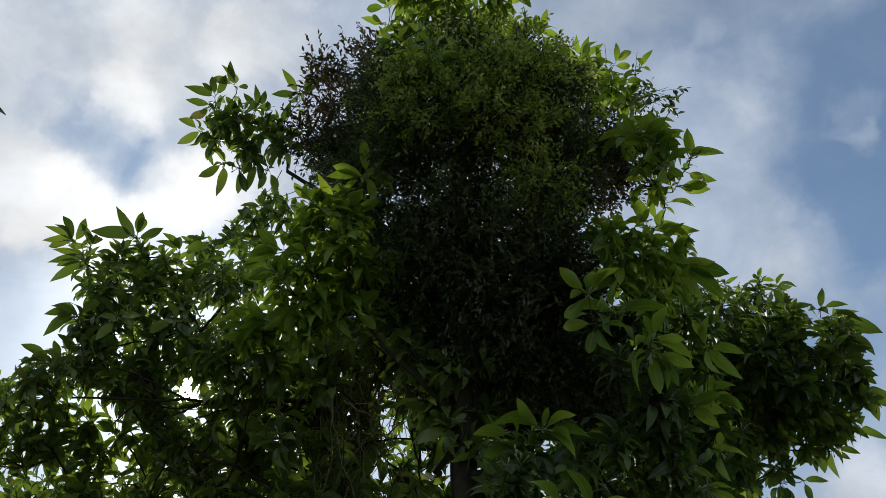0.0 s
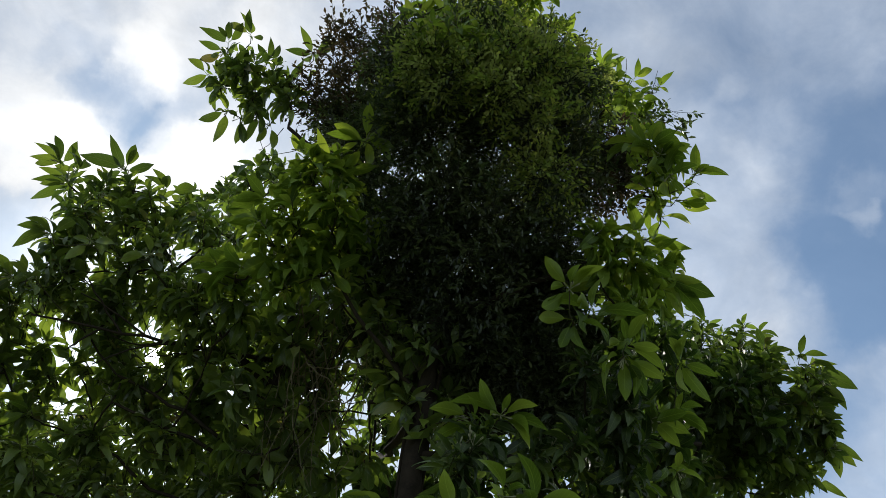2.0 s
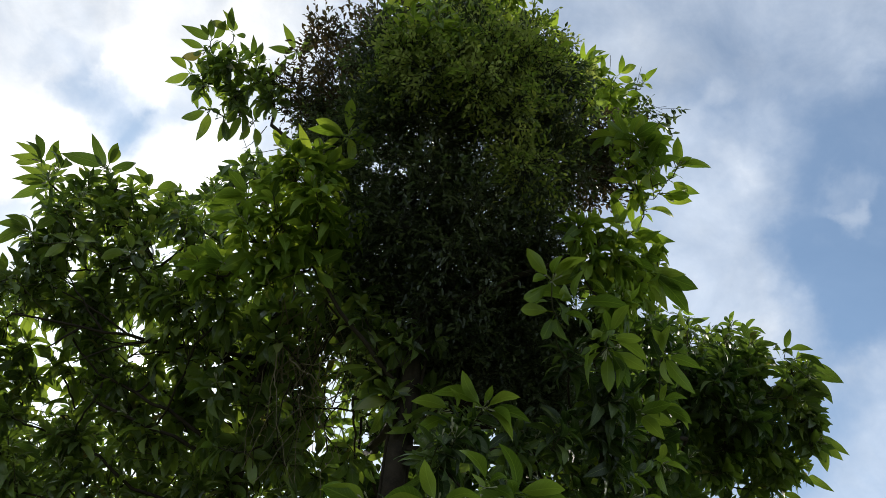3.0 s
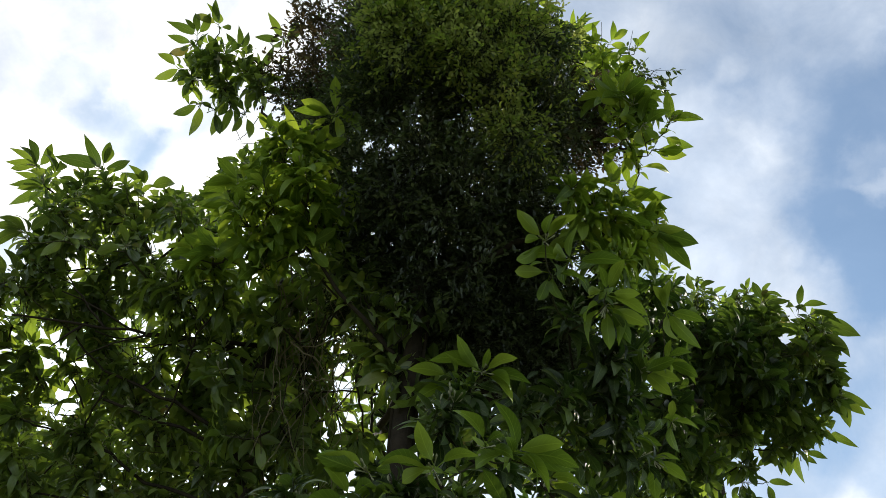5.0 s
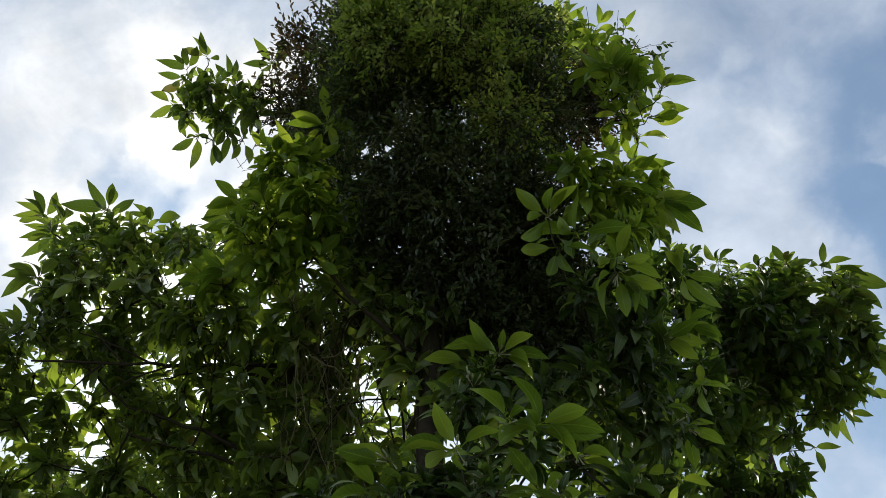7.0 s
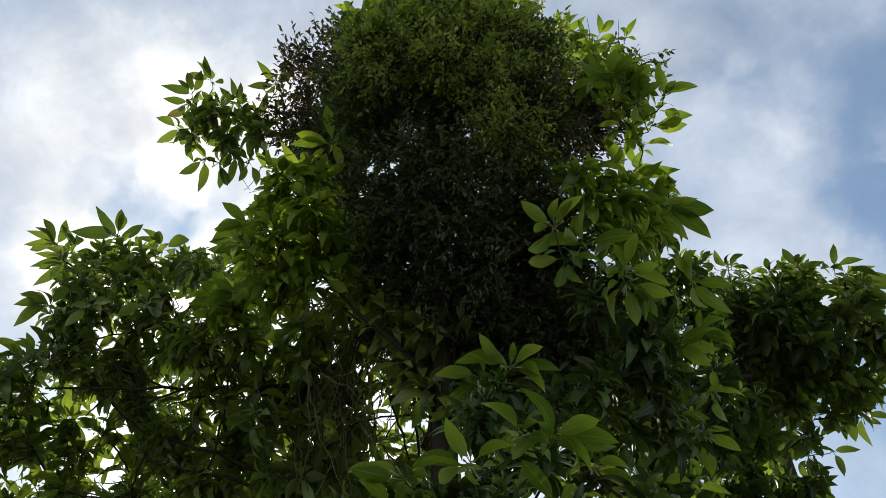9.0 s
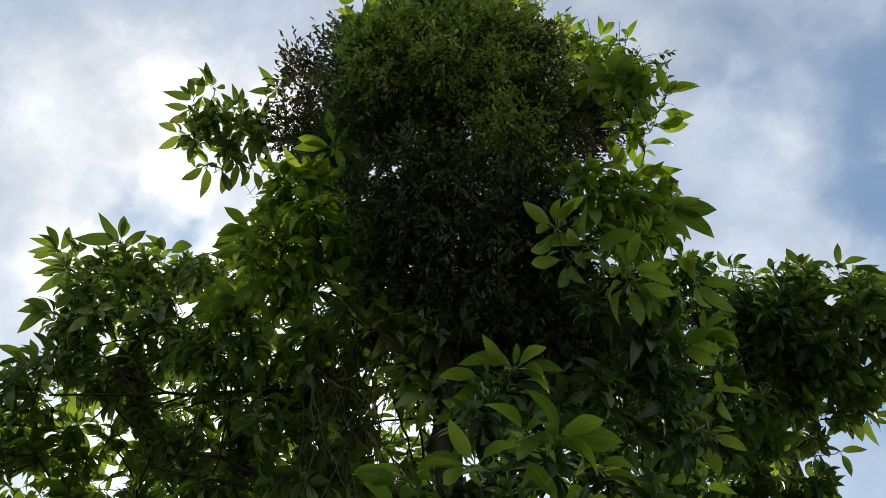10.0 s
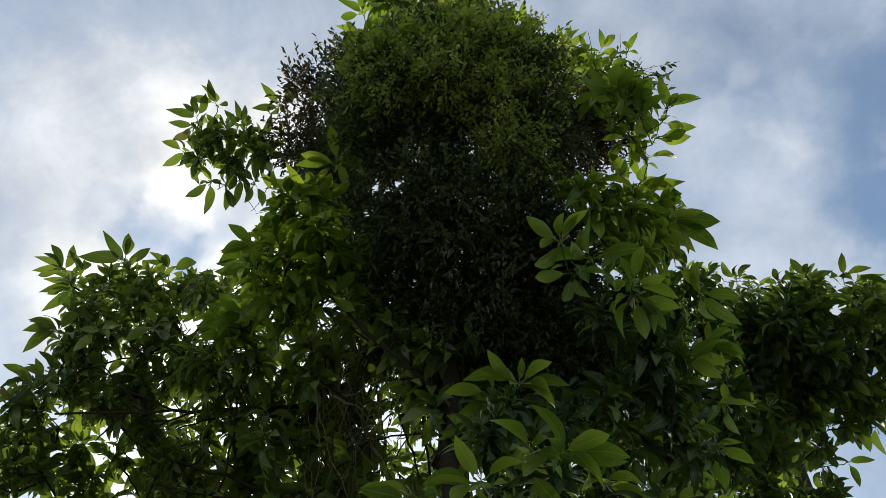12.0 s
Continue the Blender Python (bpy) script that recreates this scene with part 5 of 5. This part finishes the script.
def sprays(seed, clumps, amount, size, mat, label):
    """Small arching shoots that stand out from the surface of the clumps, each with a fan of leafy twigs."""
    rng = random.Random(seed)
    leaves, twigs = [], []
    for x, y, z, r in clumps:
        c = Vector((x, y, z))
        for k in range(round(amount * r * r)):
            v = Vector((rng.gauss(0, 1), rng.gauss(-0.7, 1), rng.gauss(0, 1))).normalized()
            root = c + v * r * rng.uniform(0.88, 1.12)
            if any((root - Vector(o[:3])).length < o[3] * 0.8 for o in clumps if o[:3] != (x, y, z)):
                continue
            if in_sight_gap(root, 1.6):
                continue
            root -= CLIMBER_BASE
            for j in range(rng.randint(3, 5)):
                way = (v * 0.8 + Vector((rng.gauss(0, 0.55), rng.gauss(0, 0.55), rng.gauss(0.25, 0.5)))).normalized()
                tip = root + way * rng.uniform(0.07, 0.15) + Vector((0, 0, -0.015))
                twigs.append([(root - v * 0.06, 0.0025), (root.lerp(tip, 0.5) + Vector((0, 0, 0.008)), 0.002), (tip, 0.0012)])
                n = rng.randint(5, 8)
                for i in range(n):
                    s = 0.25 + 0.75 * i / (n - 1)
                    turn = i * 2.4 + rng.uniform(-0.4, 0.4)
                    side = way.orthogonal().normalized()
                    out = side * math.cos(turn) + way.cross(side) * math.sin(turn)
                    along = way * (0.35 + 0.5 * s) + out * 0.8 + Vector((0, 0, -0.25))
                    leaves.append((rng.randrange(len(LEAFLETS)), aligned(root.lerp(tip, s), along, Vector((rng.gauss(0, 0.35), 0.3, 1)), size * rng.uniform(0.7, 1.2))))
    leaves, twigs = clear_of_gaps(leaves, twigs)
    mass = part("foliage", scatter("foliage", LEAFLETS, leaves), mat, climber, label)
    tagged(mass, kind="stuff")
    tagged(part("twig", tubes("twig", twigs, 3), wiry_bark, mass), kind="stuff")


CLIMBER_HEART = [
    (-0.70, 4.55, 6.56, 0.18), (-0.56, 4.67, 6.28, 0.19), (-0.54, 4.52, 6.89, 0.19), (-0.83, 4.72, 6.97, 0.17), (-0.42, 4.78, 6.00, 0.19), (-0.36, 4.06, 6.84, 0.31),
    (0.07, 3.88, 6.89, 0.30), (0.49, 3.94, 6.82, 0.30), (0.88, 4.07, 6.83, 0.24), (-0.10, 4.08, 6.29, 0.33), (0.38, 4.04, 6.26, 0.32), (0.80, 4.16, 6.27, 0.29),
]
thicket(31, CLIMBER_HEART, 6200, 0.044, small_blade, "dense small green leaves, darkened for shade")
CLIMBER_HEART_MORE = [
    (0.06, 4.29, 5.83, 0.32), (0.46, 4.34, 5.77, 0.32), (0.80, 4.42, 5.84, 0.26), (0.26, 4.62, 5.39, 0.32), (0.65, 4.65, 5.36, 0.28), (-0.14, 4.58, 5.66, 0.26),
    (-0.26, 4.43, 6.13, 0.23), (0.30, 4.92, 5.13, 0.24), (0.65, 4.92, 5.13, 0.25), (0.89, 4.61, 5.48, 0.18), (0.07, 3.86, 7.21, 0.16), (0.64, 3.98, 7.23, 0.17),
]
thicket(51, CLIMBER_HEART_MORE, 5800, 0.044, small_blade, "dense small green leaves, darkened for shade")
CLIMBER_SKIRT = [
    (0.86, 4.78, 4.69, 0.16), (1.04, 4.70, 4.79, 0.15), (1.11, 4.88, 4.62, 0.13), (0.66, 4.66, 4.79, 0.15), (0.43, 4.64, 4.94, 0.13), (0.97, 4.98, 4.51, 0.12),
    (0.82, 4.65, 4.95, 0.14), (0.68, 4.98, 5.46, 0.20), (0.89, 4.89, 5.57, 0.18), (1.12, 5.10, 5.52, 0.18), (1.06, 5.26, 5.36, 0.18), (-0.05, 4.98, 5.54, 0.16),
    (-0.48, 4.96, 5.82, 0.15), (-0.11, 5.18, 5.49, 0.15),
]
thicket(34, CLIMBER_SKIRT, 4400, 0.046, small_blade, "small hanging leaves, darkened for shade")
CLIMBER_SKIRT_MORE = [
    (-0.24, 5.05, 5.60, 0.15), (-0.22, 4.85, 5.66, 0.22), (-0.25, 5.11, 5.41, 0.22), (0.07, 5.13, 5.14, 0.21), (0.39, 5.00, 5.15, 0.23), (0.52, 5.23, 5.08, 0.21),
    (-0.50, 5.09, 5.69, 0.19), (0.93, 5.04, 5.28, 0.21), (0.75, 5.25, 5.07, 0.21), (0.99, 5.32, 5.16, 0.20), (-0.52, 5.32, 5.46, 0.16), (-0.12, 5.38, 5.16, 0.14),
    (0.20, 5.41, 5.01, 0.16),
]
thicket(54, CLIMBER_SKIRT_MORE, 4400, 0.046, small_blade, "small hanging leaves, darkened for shade")
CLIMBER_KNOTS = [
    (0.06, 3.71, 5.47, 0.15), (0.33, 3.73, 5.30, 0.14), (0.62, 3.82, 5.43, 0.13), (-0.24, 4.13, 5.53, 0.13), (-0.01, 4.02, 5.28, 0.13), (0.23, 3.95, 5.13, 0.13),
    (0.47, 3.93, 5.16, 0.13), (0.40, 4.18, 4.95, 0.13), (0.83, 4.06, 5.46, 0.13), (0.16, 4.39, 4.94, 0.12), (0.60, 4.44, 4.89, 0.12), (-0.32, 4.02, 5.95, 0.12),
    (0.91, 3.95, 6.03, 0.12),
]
thicket(35, CLIMBER_KNOTS, 1100, 0.044, small_blade, "small leaves in knots, darkened for shade", lumpy=0.8)
thicket(36, [(1.98, 4.81, 7.98, 0.12), (1.86, 4.84, 7.95, 0.10), (1.78, 4.84, 8.02, 0.09)], 620, 0.07, small_blade, "loose end with dark oval leaves")
CLIMBER_TIPS = [
    (0.30, 3.36, 6.38, 0.13), (0.55, 3.45, 6.44, 0.14), (0.38, 3.42, 6.10, 0.13), (-0.16, 3.46, 6.27, 0.13), (0.09, 3.43, 6.17, 0.13), (-0.24, 3.53, 6.42, 0.14),
    (-0.05, 3.51, 6.15, 0.15), (0.22, 3.51, 6.52, 0.15), (0.44, 3.47, 6.41, 0.14), (0.69, 3.65, 6.52, 0.16), (0.28, 3.49, 6.02, 0.15), (0.53, 3.57, 6.00, 0.15),
]
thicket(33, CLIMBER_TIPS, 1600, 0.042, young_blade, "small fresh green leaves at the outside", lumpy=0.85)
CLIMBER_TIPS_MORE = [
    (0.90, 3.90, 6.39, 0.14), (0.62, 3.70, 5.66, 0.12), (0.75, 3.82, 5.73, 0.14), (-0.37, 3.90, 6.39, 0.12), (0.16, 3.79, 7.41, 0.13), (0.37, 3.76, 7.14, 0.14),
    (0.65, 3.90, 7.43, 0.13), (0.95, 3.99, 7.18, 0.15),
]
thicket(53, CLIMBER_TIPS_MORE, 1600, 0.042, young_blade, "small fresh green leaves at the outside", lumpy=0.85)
CLIMBER_EDGE = [
    (1.22, 4.29, 6.40, 0.15), (1.14, 4.33, 6.21, 0.15), (1.34, 4.29, 6.70, 0.12), (1.26, 4.27, 6.57, 0.15), (1.30, 4.27, 6.27, 0.12), (1.09, 4.18, 6.67, 0.17),
    (-1.21, 4.77, 7.21, 0.11), (-0.68, 4.42, 7.72, 0.25), (-0.92, 4.55, 7.56, 0.22), (-1.07, 4.71, 7.28, 0.19), (-0.76, 4.58, 7.13, 0.28), (-0.60, 4.32, 7.95, 0.10),
    (-1.10, 4.41, 7.91, 0.09), (1.15, 4.37, 6.62, 0.17), (-0.39, 4.20, 7.54, 0.19),
]
thicket(32, CLIMBER_EDGE, 2400, 0.048, rusty_blade, "sparser rusty small leaves")
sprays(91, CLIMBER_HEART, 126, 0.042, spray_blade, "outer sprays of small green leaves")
# lower sprays keep the dark tones in place of shade under the overhang
sprays(94, CLIMBER_HEART_MORE, 92, 0.042, small_blade, "sparse sprays of small leaves, darkened for shade")
sprays(92, CLIMBER_SKIRT + CLIMBER_SKIRT_MORE, 207, 0.042, small_blade, "hanging sprays of small leaves, darkened for shade")
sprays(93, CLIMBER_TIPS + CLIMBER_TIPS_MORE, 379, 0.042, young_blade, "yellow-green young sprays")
climb_rng = random.Random(8)
for foot, top in [((0.17, 0.00, -0.04), (-0.12, -0.89, 5.82)), ((0.05, 0.16, -0.04), (0.76, -1.01, 6.09)), ((-0.15, 0.09, -0.04), (-0.71, -0.75, 7.60))]:
    turn_off = on_run(trunk_run, 4.7) + TREE_BASE - CLIMBER_BASE + Vector((foot[0] * 0.5, foot[1] * 0.5, 0))
    run = bowed(Vector(foot), turn_off, 0.016, 0.013, climb_rng, 14, 0.0, 0.018)
    run += bowed(turn_off, Vector(top), 0.012, 0.007, climb_rng, 8, 0.0, 0.05)[1:]
    part("stem", tubes("stem", [run], 7), bark, climber)

# dry twigs hanging in the gap between the trunks
dry_rng = random.Random(12)
for foot, tips in [((-0.72, 5.73, 4.78), [(-0.52, 5.73, 5.00), (-0.47, 5.59, 5.14), (-0.56, 5.64, 5.09)]), ((-0.49, 5.89, 4.91), [(-0.52, 5.72, 5.29), (-0.34, 5.88, 5.14), (-0.28, 6.04, 4.99)]), ((-0.61, 5.41, 5.23), [(-0.48, 5.67, 5.20), (-0.74, 5.76, 5.09), (-0.54, 5.84, 5.03)]), ((-0.84, 5.43, 5.06), [(-0.63, 5.54, 5.17), (-0.56, 5.67, 5.06)])]:
    for tip in tips:
        part("dry_twig", tubes("dry_twig", [bowed(local(foot), local(tip), 0.007, 0.003, dry_rng, 8, 0.0, 0.22)], 5), dry_bark, tree, "pale bare dry twig")

# a tangle of thin vine stems beside the trunk
vine_rng = random.Random(33)
VINE_TOP, VINE_FOOT = Vector((-0.52, 4.90, 5.12)), Vector((-0.52, 5.40, 4.40))
for k in range(34):
    off_a = Vector((vine_rng.uniform(-0.3, 0.3), vine_rng.uniform(-0.2, 0.2), vine_rng.uniform(-0.4, 0.5)))
    off_b = Vector((vine_rng.uniform(-0.32, 0.3), vine_rng.uniform(-0.2, 0.2), vine_rng.uniform(-0.4, 0.4)))
    run = bowed(local(VINE_TOP + off_a), local(VINE_FOOT + off_b), vine_rng.uniform(0.003, 0.007), 0.002, vine_rng, 10, 0.0, 0.16)
    part("vine_stem", tubes("vine_stem", [run], 5), dry_bark if k % 4 else bark, tree, "thin bare brown vine stem")

# the long side limb that runs level across the leaves on one side
SIDE_FOOT, SIDE_END = Vector((-0.96, 5.47, 5.15)), Vector((-2.49, 4.91, 4.83))
side_run = bowed(local(SIDE_FOOT), local(SIDE_END), 0.018, 0.007, vine_rng, 12, 0.01, 0.025)
side = part("limb", tubes("limb", [side_run], 9), bark, tree, "long level side limb")
for k in range(7):
    p = side_run[3 + k][0]
    way = Vector((vine_rng.uniform(-0.6, -0.1), vine_rng.uniform(-0.35, 0.2), vine_rng.uniform(-0.45, 0.45)))
    part("side_limb", tubes("side_limb", [bowed(p, p + way, 0.009, 0.004, vine_rng, 6, 0.0, 0.1)], 6), bark, side)

# thin tendrils and bare twig ends
for foot, tip, sag in [((-1.62, 5.02, 7.23), (-1.53, 5.19, 7.04), 0.20), ((-1.40, 5.04, 7.21), (-1.58, 5.19, 7.05), 0.25), ((-1.20, 5.13, 7.11), (-1.54, 5.21, 7.03), 0.10), ((1.76, 4.76, 8.12), (1.78, 4.59, 8.31), 0.00), ((1.55, 4.86, 8.46), (1.54, 4.72, 8.62), 0.00), ((1.48, 3.66, 6.20), (1.53, 3.61, 6.26), 0.00), ((2.81, 6.57, 5.21), (2.97, 6.62, 5.16), 0.10)]:
    part("bare_twig", tubes("bare_twig", [bowed(local(foot), local(tip), 0.004, 0.002, dry_rng, 9, sag, 0.05)], 5), twig_bark, tree, "thin bare twig")

# a sapling beside the viewer, of which one dry leaf tip shows
sapling = new("sapling")
sapling.location = SAPLING_BASE = Vector((-1.28, 1.24, 0.00))
tagged(sapling, "thin young sapling with a few withered brown leaves", "sapling")
sap_rng = random.Random(21)
sap_tip = Vector((-0.93, 1.14, 3.18)) - SAPLING_BASE
sap_crook = sap_tip * 0.75 + Vector((-0.15, 0, 0))
part("stem", tubes("stem", [bowed(Vector((0, 0, -0.03)), sap_crook, 0.012, 0.006, sap_rng, 9, 0.0, 0.03) + [(sap_tip + Vector((-0.09, 0, 0.01)), 0.003)]], 7), twig_bark, sapling)
for turn in (78, 40, 150, 230, 300):
    tip_leaf = new("leaf", SINGLE[sap_rng.randrange(len(SINGLE))].copy())
    tip_leaf.data.materials.clear()
    tip_leaf.data.materials.append(rusty_leaf)
    tip_leaf.parent = sapling
    at = sap_tip + Vector((-0.09, 0, 0.01)) if turn == 78 else sap_crook + Vector((-0.02, 0, -0.05))
    tip_leaf.matrix_local = Matrix(aligned(at, heading(turn, -8 if turn == 78 else 12), Vector((0, 0.2, 1)), 0.09).tolist())
